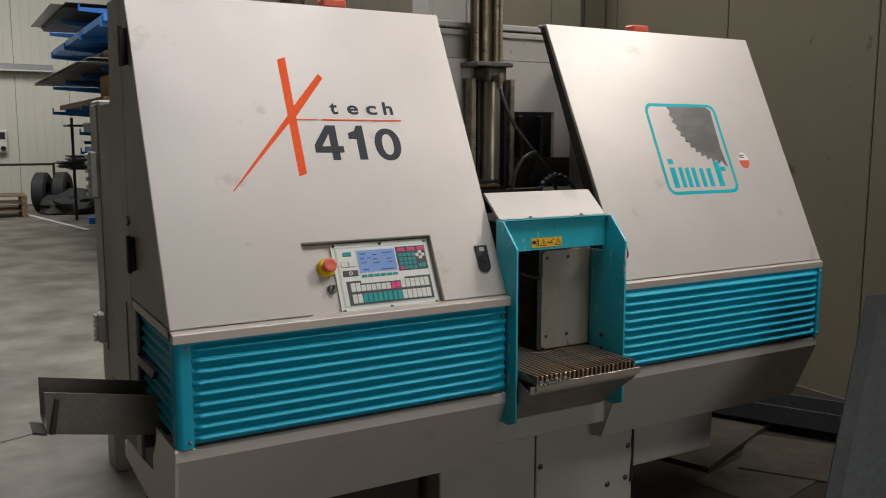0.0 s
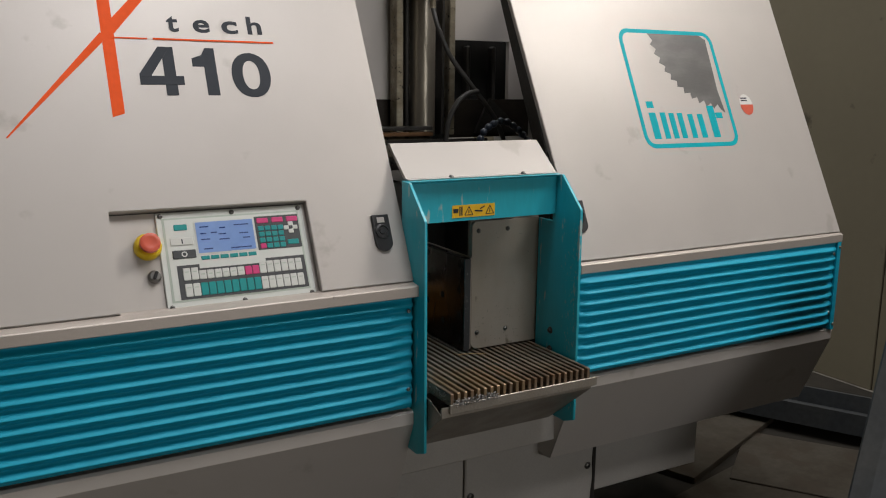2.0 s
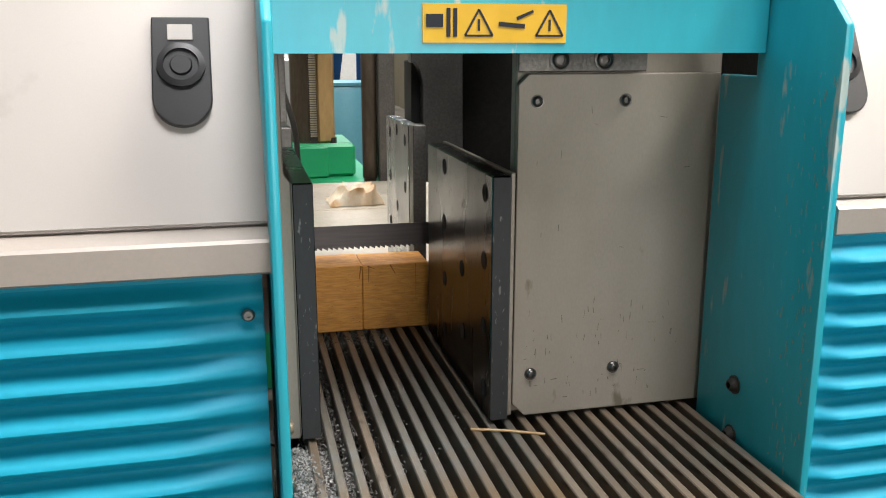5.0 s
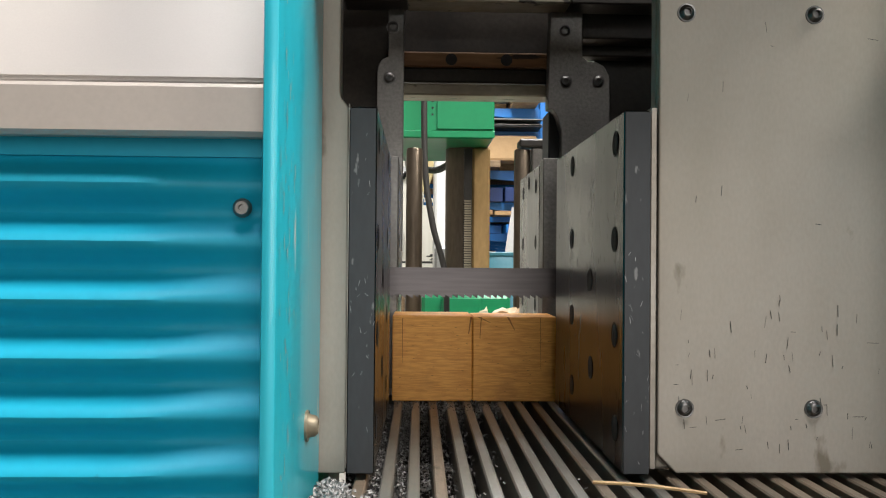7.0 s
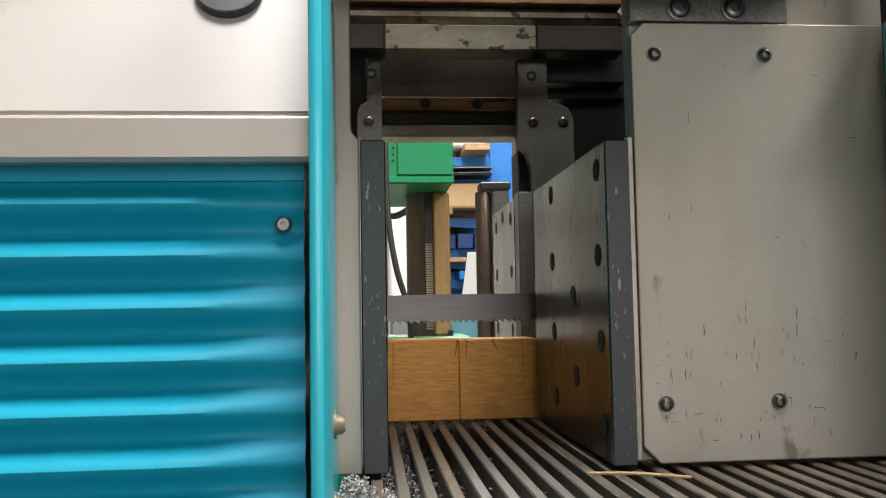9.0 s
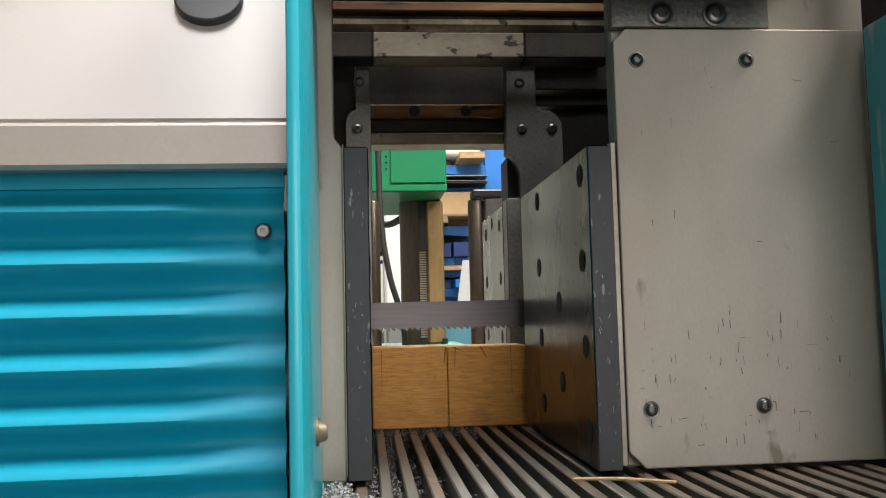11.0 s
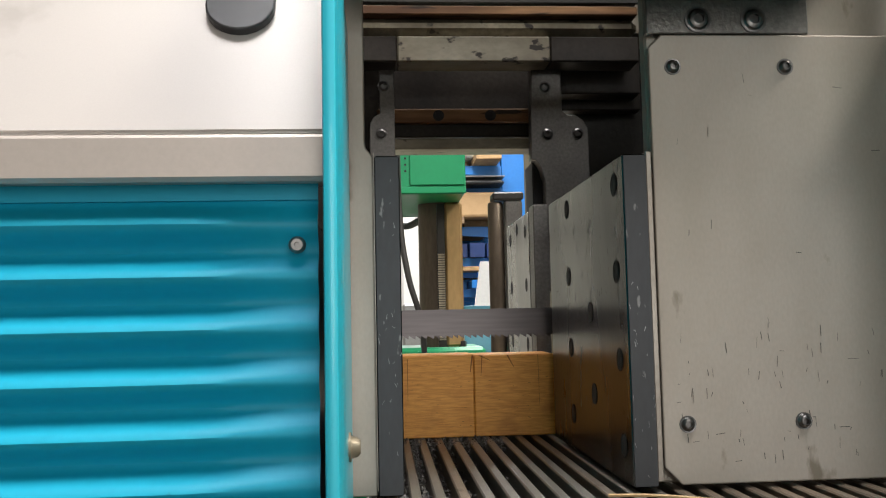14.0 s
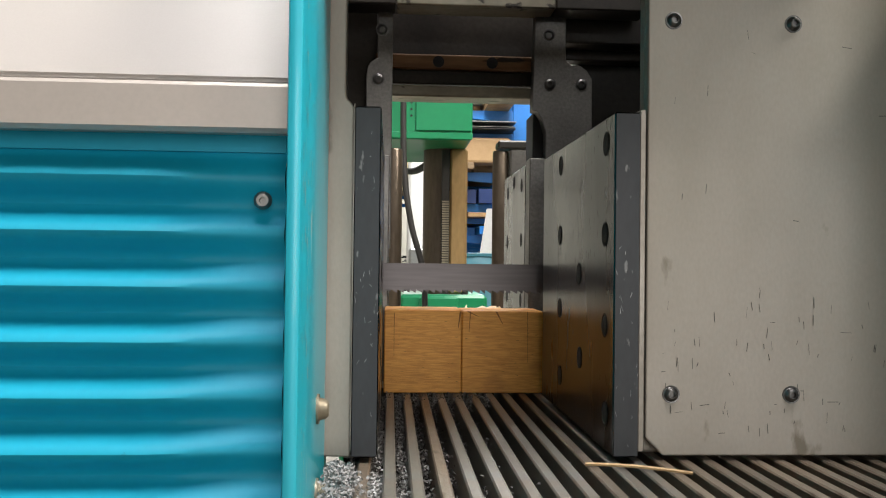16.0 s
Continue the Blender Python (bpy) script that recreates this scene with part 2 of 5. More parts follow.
M_SAWGREY = mat("grey_saw_decal", (0.115, 0.112, 0.11), 0.4, 0.2, other=(0.20, 0.19, 0.185), scale=5, amount=0.9, stretch=(1, 1, 3))
M_YELLOW = mat("yellow_sticker", (0.85, 0.50, 0.015), 0.45, 0.0, scale=30, amount=0.2)
M_ESTOP_Y = mat("yellow_plastic", (0.85, 0.58, 0.01), 0.4, 0.0, scale=30, amount=0.15)
M_RED = mat("faded_red_plastic", (0.60, 0.10, 0.055), 0.4, 0.0, scale=30, amount=0.2)
M_PANEL = mat("pale_mint_keypad_foil", (0.62, 0.64, 0.61), 0.42, 0.05, scale=12, amount=0.2, fine=200, fine_amount=0.04)
M_PANEL_LINE = mat("green_grey_keypad_ground", (0.44, 0.50, 0.44), 0.42, 0.0, scale=12, amount=0.2)
M_KEYGROUND = mat("anthracite_keypad_field", (0.055, 0.058, 0.062), 0.45, 0.0, scale=12, amount=0.3)
M_KEY_TEAL = mat("teal_key", (0.01, 0.27, 0.27), 0.4, 0.0, scale=40, amount=0.2)
M_DRUM = mat("dull_blue_green_plastic", (0.05, 0.19, 0.25), 0.5, 0.0, other=(0.09, 0.24, 0.29), scale=4, amount=0.6, fine=60, fine_amount=0.1)
M_KEY_WHITE = mat("white_key", (0.62, 0.63, 0.60), 0.4, 0.0, scale=40, amount=0.2)
M_KEY_PINK = mat("magenta_key", (0.62, 0.05, 0.20), 0.4, 0.0, scale=40, amount=0.2)
M_BLACK = mat("black_plastic", (0.022, 0.022, 0.024), 0.38, 0.0, scale=30, amount=0.3)
M_RUBBER = mat("black_rubber_hose", (0.045, 0.043, 0.04), 0.45, 0.0, scale=50, amount=0.4)
M_BLUEBLACK = mat("blue_black_segment_hose", (0.03, 0.04, 0.06), 0.35, 0.0, scale=50, amount=0.3)
M_WOODBLOCK = wood_mat("oiled_pine_block", (0.86, 0.41, 0.082), (0.68, 0.285, 0.05), (0.36, 0.125, 0.027), (0.5, 1, 4.6), 105.0)
M_WOODSTAIN = mat("dark_wood_stain", (0.30, 0.115, 0.025), 0.7, 0.0)
M_PINE = wood_mat("pale_pine", (0.50, 0.33, 0.16), (0.36, 0.21, 0.09), (0.25, 0.14, 0.06), (0.3, 0.3, 3.0), 22.0)
M_PALLET = wood_mat("weathered_pallet_wood", (0.28, 0.19, 0.11), (0.17, 0.11, 0.06), (0.08, 0.05, 0.03), (0.3, 1, 3), 18.0, 0.75)
# base held far below beige paint to stand in for dim light
M_WALL = mat("dimmed_beige_wall_panel", (0.140, 0.121, 0.083), 0.65, 0.0, other=(0.10, 0.086, 0.06), scale=0.8, amount=0.6, fine=20, fine_amount=0.06,
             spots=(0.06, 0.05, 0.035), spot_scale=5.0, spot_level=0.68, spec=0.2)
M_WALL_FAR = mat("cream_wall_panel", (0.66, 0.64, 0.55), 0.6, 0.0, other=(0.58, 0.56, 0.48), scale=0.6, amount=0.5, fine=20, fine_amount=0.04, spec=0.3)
M_FLOOR = mat("worn_concrete_floor", (0.23, 0.208, 0.175), 0.55, 0.0, other=(0.065, 0.058, 0.05), scale=1.6, amount=0.85, fine=9, fine_amount=0.35,
              spots=(0.10, 0.09, 0.08), spot_scale=2.3, spot_level=0.66, bump=0.15, rough_var=0.15, spec=0.2)
# concrete darkened to stand in for the poor light round the machine
M_DIM_FLOOR = mat("shade_darkened_concrete", (0.020, 0.018, 0.015), 0.85, 0.0, other=(0.036, 0.031, 0.025), scale=2.2, amount=0.8, fine=14, fine_amount=0.3, bump=0.12, rough_var=0.12, spec=0.12)
M_CEIL = mat("pale_roof_sheet", (0.22, 0.22, 0.21), 0.7, 0.0, scale=0.8, amount=0.3)
M_GREEN = mat("green_machine_enamel", (0.015, 0.28, 0.115), 0.35, 0.0, other=(0.012, 0.22, 0.09), scale=3, amount=0.5, fine=60, fine_amount=0.08, coat=0.2)
M_COLUMN = mat("greasy_brown_column", (0.17, 0.135, 0.10), 0.32, 0.8, other=(0.07, 0.055, 0.045), scale=5, amount=0.7, fine=90, fine_amount=0.4, stretch=(1, 1, 0.3))
M_TAN = mat("tan_oiled_column_sleeve", (0.46, 0.30, 0.13), 0.42, 0.4, other=(0.25, 0.15, 0.06), scale=7, amount=0.7, fine=70, fine_amount=0.3, stretch=(1, 1, 0.4))
M_BLUE = mat("blue_rack_enamel", (0.015, 0.20, 0.62), 0.4, 0.0, other=(0.012, 0.15, 0.48), scale=3, amount=0.5, fine=40, fine_amount=0.08)
M_DKBLUE = mat("dark_blue_steel_section", (0.012, 0.035, 0.14), 0.4, 0.0, scale=4, amount=0.5)
M_SHEET = mat("grey_sheet_metal", (0.34, 0.34, 0.33), 0.4, 0.7, scale=3, amount=0.5, fine=60, fine_amount=0.2)
M_BLACKSHEET = mat("mill_scale_sheet_steel", (0.045, 0.05, 0.055), 0.5, 0.4, other=(0.075, 0.075, 0.072), scale=5, amount=0.9, fine=40, fine_amount=0.4)
M_TABLE = mat("worn_light_table_steel", (0.55, 0.50, 0.42), 0.36, 0.5, other=(0.38, 0.31, 0.23), scale=7, amount=0.7, fine=90, fine_amount=0.2, bump=0.05)
M_RAG = mat("stained_cotton_rag", (0.72, 0.64, 0.50), 0.9, 0.0, other=(0.62, 0.28, 0.05), scale=14, amount=0.9, fine=200, fine_amount=0.15, bump=0.3)
M_CARD = mat("brown_packing_paper", (0.50, 0.33, 0.17), 0.8, 0.0, other=(0.38, 0.24, 0.12), scale=6, amount=0.6, bump=0.3, bump_scale=20)
M_FOIL = mat("clear_wrapping_film", (0.70, 0.66, 0.58), 0.35, 0.0, other=(0.55, 0.5, 0.42), scale=5, amount=0.6, bump=0.5, bump_scale=18)
M_TYRE = mat("black_tyre_rubber", (0.02, 0.02, 0.02), 0.7, 0.0, scale=20, amount=0.4)
M_WHITE = mat("white_machine_enamel", (0.72, 0.71, 0.68), 0.45, 0.0, scale=3, amount=0.3)
M_SCREEN = mat("blue_grey_display", (0.20, 0.31, 0.58), 0.18, 0.0, other=(0.26, 0.37, 0.62), scale=14, amount=0.5)
M_SCREEN.node_tree.nodes["Principled BSDF"].inputs["Emission Color"].default_value = (0.20, 0.34, 0.85, 1)
M_SCREEN.node_tree.nodes["Principled BSDF"].inputs["Emission Strength"].default_value = 0.16
M_INK_BLUE = mat("dark_blue_display_ink", (0.03, 0.06, 0.22), 0.3, 0.0)
# grimy pale plates, base also lowered for the poor light on that floor
M_TANKGREY = mat("grimy_dimmed_floor_plate", (0.055, 0.048, 0.038), 0.6, 0.1, other=(0.035, 0.028, 0.02), scale=5, amount=0.85, fine=40, fine_amount=0.3,
                 spots=(0.04, 0.032, 0.024), spot_scale=8, spot_level=0.56, spec=0.15)

# ---- builders ----


def thing(name, label, category, at=(0, 0, 0), group="", kind=""):
    ob = new(name)
    ob.location = at
    ob.empty_display_size = 0.05
    return tagged(ob, label, category, group, kind)


def mesh_of(name, bm, material, smooth=False):
    bmesh.ops.recalc_face_normals(bm, faces=bm.faces)
    me = bpy.data.meshes.new(name)
    bm.to_mesh(me)
    bm.free()
    me.materials.append(material)
    if smooth:
        for p in me.polygons:
            p.use_smooth = True
        me.set_sharp_from_angle(angle=radians(40))
    return me


def part(name, bm, material, parent, label="", smooth=False):
    """Links a bmesh, drawn in the hall's own metres, as one mesh object under a thing or a part."""
    return part_mesh(name, mesh_of(name, bm, material, smooth), parent, label)


def part_mesh(name, me, parent, label="", at=(0, 0, 0), rz=0.0):
    ob = new(name, me)
    ob.parent = parent
    base = parent
    while base.parent:
        base = base.parent
    ob.matrix_parent_inverse = Matrix.Translation(base.location).inverted() if parent is base else Matrix.Identity(4)
    ob.location = at
    if rz:
        ob.rotation_euler = (0, 0, rz)
    if label:
        tagged(ob, label)
    return ob


def solid(name, bm, material, label, category, kind="", group="", smooth=False):
    ob = new(name, mesh_of(name, bm, material, smooth))
    return tagged(ob, label, category, group, kind)


def add_box(bm, x0, x1, y0, y1, z0, z1, bevel=0.0, seg=1):
    vs = [bm.verts.new((x, y, z)) for x in (x0, x1) for y in (y0, y1) for z in (z0, z1)]
    idx = ((0, 1, 3, 2), (4, 6, 7, 5), (0, 4, 5, 1), (2, 3, 7, 6), (0, 2, 6, 4), (1, 5, 7, 3))
    fs = [bm.faces.new([vs[i] for i in f]) for f in idx]
    if bevel:
        es = list({e for f in fs for e in f.edges})
        bmesh.ops.bevel(bm, geom=es, offset=bevel, segments=seg, affect="EDGES", profile=0.5)
    return bm


def box(x0, x1, y0, y1, z0, z1, bevel=0.0, seg=1):
    return add_box(bmesh.new(), x0, x1, y0, y1, z0, z1, bevel, seg)


def add_prism(bm, outline, axis, a, b):
    """A closed outline in the two other axes, drawn out from a to b along axis."""
    def put(u, v, w):
        return {"x": (w, u, v), "y": (u, w, v), "z": (u, v, w)}[axis]
    lo = [bm.verts.new(put(u, v, a)) for u, v in outline]
    hi = [bm.verts.new(put(u, v, b)) for u, v in outline]
    n = len(outline)
    bm.faces.new(lo)
    bm.faces.new(hi[::-1])
    for i in range(n):
        bm.faces.new((lo[i], lo[(i + 1) % n], hi[(i + 1) % n], hi[i]))
    return bm


def prism(outline, axis, a, b, bevel=0.0):
    bm = add_prism(bmesh.new(), outline, axis, a, b)
    if bevel:
        bmesh.ops.recalc_face_normals(bm, faces=bm.faces)
        bmesh.ops.bevel(bm, geom=list(bm.edges), offset=bevel, segments=2, affect="EDGES", profile=0.5)
    return bm


def add_turned(bm, profile, m, n=20):
    """A turned body: (radius, height) pairs about its own z, laid at m."""
    rings = []
    for r, h in profile:
        if r < 1e-6:
            rings.append([bm.verts.new(m @ Vector((0, 0, h)))])
        else:
            rings.append([bm.verts.new(m @ Vector((r * math.cos(2 * math.pi * i / n), r * math.sin(2 * math.pi * i / n), h))) for i in range(n)])
    for a, b in zip(rings, rings[1:]):
        for i in range(n):
            j = (i + 1) % n
            if len(a) == 1 and len(b) == 1:
                continue
            if len(a) == 1:
                bm.faces.new((a[0], b[i], b[j]))
            elif len(b) == 1:
                bm.faces.new((a[i], a[j], b[0]))
            else:
                bm.faces.new((a[i], a[j], b[j], b[i]))
    return bm


def turned(profile, m, n=20):
    return add_turned(bmesh.new(), profile, m, n)


def add_tube(bm, pts, r, n=10):
    """A round hose through points."""
    pts = [Vector(p) for p in pts]
    rings = []
    up = Vector((0.13, 0.27, 0.95))
    for i, p in enumerate(pts):
        d = (pts[min(i + 1, len(pts) - 1)] - pts[max(i - 1, 0)]).normalized()
        u = d.cross(up).normalized()
        v = d.cross(u)
        rings.append([bm.verts.new(p + r * (math.cos(2 * math.pi * k / n) * u + math.sin(2 * math.pi * k / n) * v)) for k in range(n)])
    for a, b in zip(rings, rings[1:]):
        for k in range(n):
            bm.faces.new((a[k], a[(k + 1) % n], b[(k + 1) % n], b[k]))
    bm.faces.new(rings[0][::-1])
    bm.faces.new(rings[-1])
    return bm


def curve_pts(ctrl, n=24):
    """Points along a smooth line through the given ones."""
    c = [Vector(p) for p in ctrl]
    c = [c[0]] + c + [c[-1]]
    out = []
    for i in range(1, len(c) - 2):
        for k in range(n):
            t = k / n
            out.append(0.5 * (2 * c[i] + (c[i + 1] - c[i - 1]) * t + (2 * c[i - 1] - 5 * c[i] + 4 * c[i + 1] - c[i + 2]) * t * t
                              + (3 * c[i] - c[i - 1] - 3 * c[i + 1] + c[i + 2]) * t ** 3))
    out.append(c[-2])
    return out


FACE_FRONT = pose(0, 0, 0, 90)       # own z turned towards -y
FACE_RIGHT = pose(0, 0, 0, 0, 90)    # own z turned towards +x
FACE_LEFT = pose(0, 0, 0, 0, -90)


def at_place(x, y, z, turn):
    return Matrix.Translation((x, y, z)) @ turn


def screw(parent, place, turn, r=0.0075, head=0.006, material=None, name="screw", washer=True):
    """A button-head socket screw with its recess, as one part with a sub-part."""
    m = at_place(*place, turn)
    prof = [(r * 1.12, 0), (r * 1.12, head * 0.18), (r, head * 0.3), (r * 0.9, head * 0.75), (r * 0.62, head), (r * 0.5, head), (r * 0.5, head * 0.35), (0, head * 0.35)]
    if washer:
        prof = [(r * 1.35, 0), (r * 1.35, head * 0.2)] + prof[1:]
    return part(name, turned(prof, m, 14), material or M_BOLT, parent, smooth=True)

# ---- hall ----
X_RIGHT, X_LEFT, Y_BACK, Y_FAR, Z_TOP = 3.1, -14.0, -8.0, 20.0, 7.0


def build_hall():
    solid("floor", box(X_LEFT - 0.2, X_RIGHT + 0.2, Y_BACK - 0.2, Y_FAR + 0.2, -0.2, 0), M_FLOOR, "worn grey concrete floor with stains and tyre marks", "floor", "structure")
    # roof with unseen skylight openings, added for the lamps
    bm = bmesh.new()
    for x0, x1, y0, y1 in ((X_LEFT, -4.2, Y_BACK, Y_FAR), (-4.2, X_RIGHT, Y_BACK, -3.95), (-4.2, -0.6, -3.95, -0.7), (1.6, X_RIGHT, -3.95, -0.7), (-4.2, X_RIGHT, -0.7, 2.0),
                           (2.8, X_RIGHT, 2.0, Y_FAR), (-4.2, -1.5, 2.0, 7.2), (1.7, 2.8, 2.0, 7.2), (-4.2, 2.8, 7.2, 11.9), (2.1, 2.8, 11.9, 16.1), (-4.2, 2.8, 16.1, Y_FAR)):
        add_box(bm, x0, x1, y0, y1, Z_TOP, Z_TOP + 0.12)
    solid("ceiling", bm, M_CEIL, "pale profiled hall roof with skylight openings", "ceiling", "structure")
    # thin patch on the floor that carries painted shade
    solid("oil_stain", prism([(0.2, -1.9), (1.3, -2.1), (2.6, -1.7), (3.08, -0.9), (3.08, 2.3), (2.2, 2.6), (1.3, 2.4), (0.4, 2.5), (-0.6, 2.2), (-1.15, 1.5), (-1.3, 0.4), (-0.9, -0.3), (-0.1, -0.8)], "z", 0.0004, 0.0016), M_DIM_FLOOR, "concrete round the machine, darkened for the poor light", "floor", "structure")
    # right wall of upright sandwich panels
    wall = thing("wall_east", "beige sandwich panel wall with joints and a high window", "wall", (X_RIGHT, 0, 0), kind="structure")
    seams = [-8.0, -6.9, -5.8, -4.7, -3.6, -2.5, -1.4, -0.25, 0.9, 2.05, 3.22, 4.1, 5.2, 6.3, 7.4, 8.5, 9.6, 10.7, 11.8, 12.9, 14.0, 15.1, 16.2, 17.3, 18.4, 20.0]
    for a, b in zip(seams, seams[1:]):
        # window gap is unseen, placed where the hood highlights point
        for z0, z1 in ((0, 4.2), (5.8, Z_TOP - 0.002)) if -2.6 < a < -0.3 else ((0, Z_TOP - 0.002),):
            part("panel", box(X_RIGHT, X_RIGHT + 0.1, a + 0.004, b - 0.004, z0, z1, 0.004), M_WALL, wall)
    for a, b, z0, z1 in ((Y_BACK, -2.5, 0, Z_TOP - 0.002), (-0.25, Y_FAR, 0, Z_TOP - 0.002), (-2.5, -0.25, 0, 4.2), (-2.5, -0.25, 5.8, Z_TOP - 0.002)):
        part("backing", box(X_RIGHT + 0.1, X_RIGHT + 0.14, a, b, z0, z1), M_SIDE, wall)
    col = thing("wall_column", "beige boxed steel column in front of the wall", "column", (2.9, 3.4, 0), kind="structure")
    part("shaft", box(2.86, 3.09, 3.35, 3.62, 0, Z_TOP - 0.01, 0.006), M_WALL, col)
    part("joint_strip", box(2.845, 2.857, 3.33, 3.37, 0, Z_TOP - 0.01), M_DARK, col)
    # far wall of ribbed panels
    far = thing("wall_north", "cream ribbed panel wall of the hall", "wall", (0, Y_FAR, 0), kind="structure")
    x = X_LEFT
    while x < X_RIGHT - 0.1:
        bm = box(x + 0.004, min(x + 1.146, X_RIGHT - 0.002), Y_FAR, Y_FAR + 0.1, 0, Z_TOP - 0.002, 0.004)
        for k in range(1, 6):
            xr = x + k * 0.19
            if xr < X_RIGHT - 0.05:
                add_prism(bm, [(xr - 0.02, Y_FAR + 0.001), (xr - 0.012, Y_FAR - 0.006), (xr + 0.012, Y_FAR - 0.006), (xr + 0.02, Y_FAR + 0.001)], "z", 0, Z_TOP - 0.01)
        part("panel", bm, M_WALL_FAR, far)
        x += 1.15
    # left wall; wall behind with an unseen gate opening added for its lamp
    solid("wall_west", box(X_LEFT - 0.12, X_LEFT, Y_BACK, Y_FAR, 0, Z_TOP - 0.002), M_WALL_FAR, "plain cream panel wall", "wall", "structure")
    bm = bmesh.new()
    for x0, x1, z0, z1 in ((X_LEFT, -0.6, 0, Z_TOP - 0.002), (3.0, X_RIGHT, 0, Z_TOP - 0.002), (-0.6, 3.0, 3.6, Z_TOP - 0.002)):
        add_box(bm, x0, x1, Y_BACK - 0.12, Y_BACK, z0, z1)
    solid("wall_south", bm, M_WALL, "beige panel wall with an added gate opening", "wall", "structure")


build_hall()

# ---- bandsaw ----
XL, XR = -1.254, 1.510            # ends of the machine
OL, OR = -0.131, 0.335            # inner faces of the infeed shroud
Z_BED = 0.868                     # top of the bar bed
SLOPE = 0.47                      # lean of the hoods
saw = thing("bandsaw_machine", "large grey and teal automatic metal bandsaw with leaning hoods", "machine", (0, 0.6, 0))


def hood_y(z):
    return 0.046 + SLOPE * (z - 1.127)


LEAN = math.degrees(math.atan(SLOPE))
UN = Vector((0, -1, SLOPE)).normalized()      # outward normal of the hoods
UV = Vector((0, SLOPE, 1)).normalized()       # up along the hoods


def on_hood(x, z, lift=0.0):
    return Vector((x, hood_y(z), z)) + UN * lift


def sheet(name, outline, material, parent, label="", lift=0.0006, thick=0.0008, smooth=False):
    """A thin film on the hood: outline in (x, z)."""
    bm = bmesh.new()
    lo = [bm.verts.new(on_hood(x, z, lift - thick)) for x, z in outline]
    hi = [bm.verts.new(on_hood(x, z, lift)) for x, z in outline]
    bm.faces.new(hi)
    for i in range(len(outline)):
        j = (i + 1) % len(outline)
        bm.faces.new((lo[i], lo[j], hi[j], hi[i]))
    return part(name, bm, material, parent, label)


def hood_solid(outline, thick=0.003):
    bm = bmesh.new()
    lo = [bm.verts.new(on_hood(x, z, -thick)) for x, z in outline]
    hi = [bm.verts.new(on_hood(x, z, 0)) for x, z in outline]
    bm.faces.new(hi)
    bm.faces.new(lo[::-1])
    for i in range(len(outline)):
        j = (i + 1) % len(outline)
        bm.faces.new((lo[i], lo[j], hi[j], hi[i]))
    bmesh.ops.recalc_face_normals(bm, faces=bm.faces)
    bmesh.ops.bevel(bm, geom=[e for e in bm.edges if all(v in hi for v in e.verts)], offset=0.0018, segments=2, affect="EDGES")
    return bm


Z_HB, Z_HT = 1.1295, 2.10
# panel recess in the left hood
RX0, RX1, RZ1 = -0.834, -0.384, 1.334


def build_hoods():
    left = [(XL, Z_HB), (RX0 - 0.002, Z_HB), (RX0, RZ1), (RX1, RZ1), (RX1 + 0.002, Z_HB), (-0.136, Z_HB), (-0.152, Z_HT), (XL, Z_HT)]
    part("left_hood", hood_solid(left, 0.014), M_HOOD, saw, "leaning warm grey hood sheet with smudges", True)
    right = [(0.388, Z_HB), (XR, Z_HB), (XR - 0.012, Z_HT), (0.348, Z_HT)]
    part("right_hood", hood_solid(right, 0.014), M_HOOD, saw, "leaning warm grey hood sheet with a worn badge", True)
    # returns of the hoods beside the tower, their shade put into a dark colour
    for x, nm in ((-0.150, "left_hood_return"), (0.372, "right_hood_return")):
        pts = [(hood_y(Z_HB) + 0.018, Z_HB), (hood_y(Z_HT) + 0.018, Z_HT), (hood_y(Z_HT) + 0.07, Z_HT), (hood_y(Z_HB) + 0.07, Z_HB)]
        part(nm, prism(pts, "x", x - 0.002, x + 0.002), M_DARK, saw)
    # hood tops
    for a, b, y in ((XL, -0.153, 0.80), (0.349, XR - 0.012, 0.56)):
        part("hood_top", box(a, b, hood_y(Z_HT) + 0.002, y, Z_HT - 0.012, Z_HT - 0.001, 0.003), M_BODY, saw)
    # red beacons on the hood edges
    for x in (-0.55, 0.87):
        part("red_cap", box(x - 0.045, x + 0.045, 0.52, 0.58, Z_HT, Z_HT + 0.03, 0.006), M_RED, saw, "small faded red cap on the hood top")
    # recessed pocket with control panel
    d = 0.022

    def pocket(x, z):
        return on_hood(x, z, -d)
    bm = bmesh.new()
    q = [pocket(RX0 - 0.01, 1.11), pocket(RX1 + 0.03, 1.11), pocket(RX1 + 0.03, 1.36), pocket(RX0 - 0.01, 1.36)]
    vs = [bm.verts.new(p) for p in q] + [bm.verts.new(p - UN * 0.004) for p in q]
    for f in ((0, 1, 2, 3), (7, 6, 5, 4), (0, 4, 5, 1), (1, 5, 6, 2), (2, 6, 7, 3), (3, 7, 4, 0)):
        bm.faces.new([vs[i] for i in f])
    part("pocket_back", bm, M_HOOD, saw)
    rim = [(RX0 - 0.002, Z_HB), (RX0, RZ1), (RX1, RZ1), (RX1 + 0.002, Z_HB)]
    bm = bmesh.new()
    for (x0, z0), (x1, z1) in zip(rim, rim[1:]):
        bm.faces.new([bm.verts.new(p) for p in (on_hood(x0, z0, -0.013), on_hood(x1, z1, -0.013), on_hood(x1, z1, -d), on_hood(x0, z0, -d))])
    part("pocket_rim", bm, M_BODY, saw)
    # thin dark lines drawn as the shade along the pocket step
    bm = bmesh.new()
    for (x0, z0), (x1, z1), dx, dz in ((rim[0], rim[1], 0.0022, 0), (rim[1], rim[2], 0, -0.0022)):
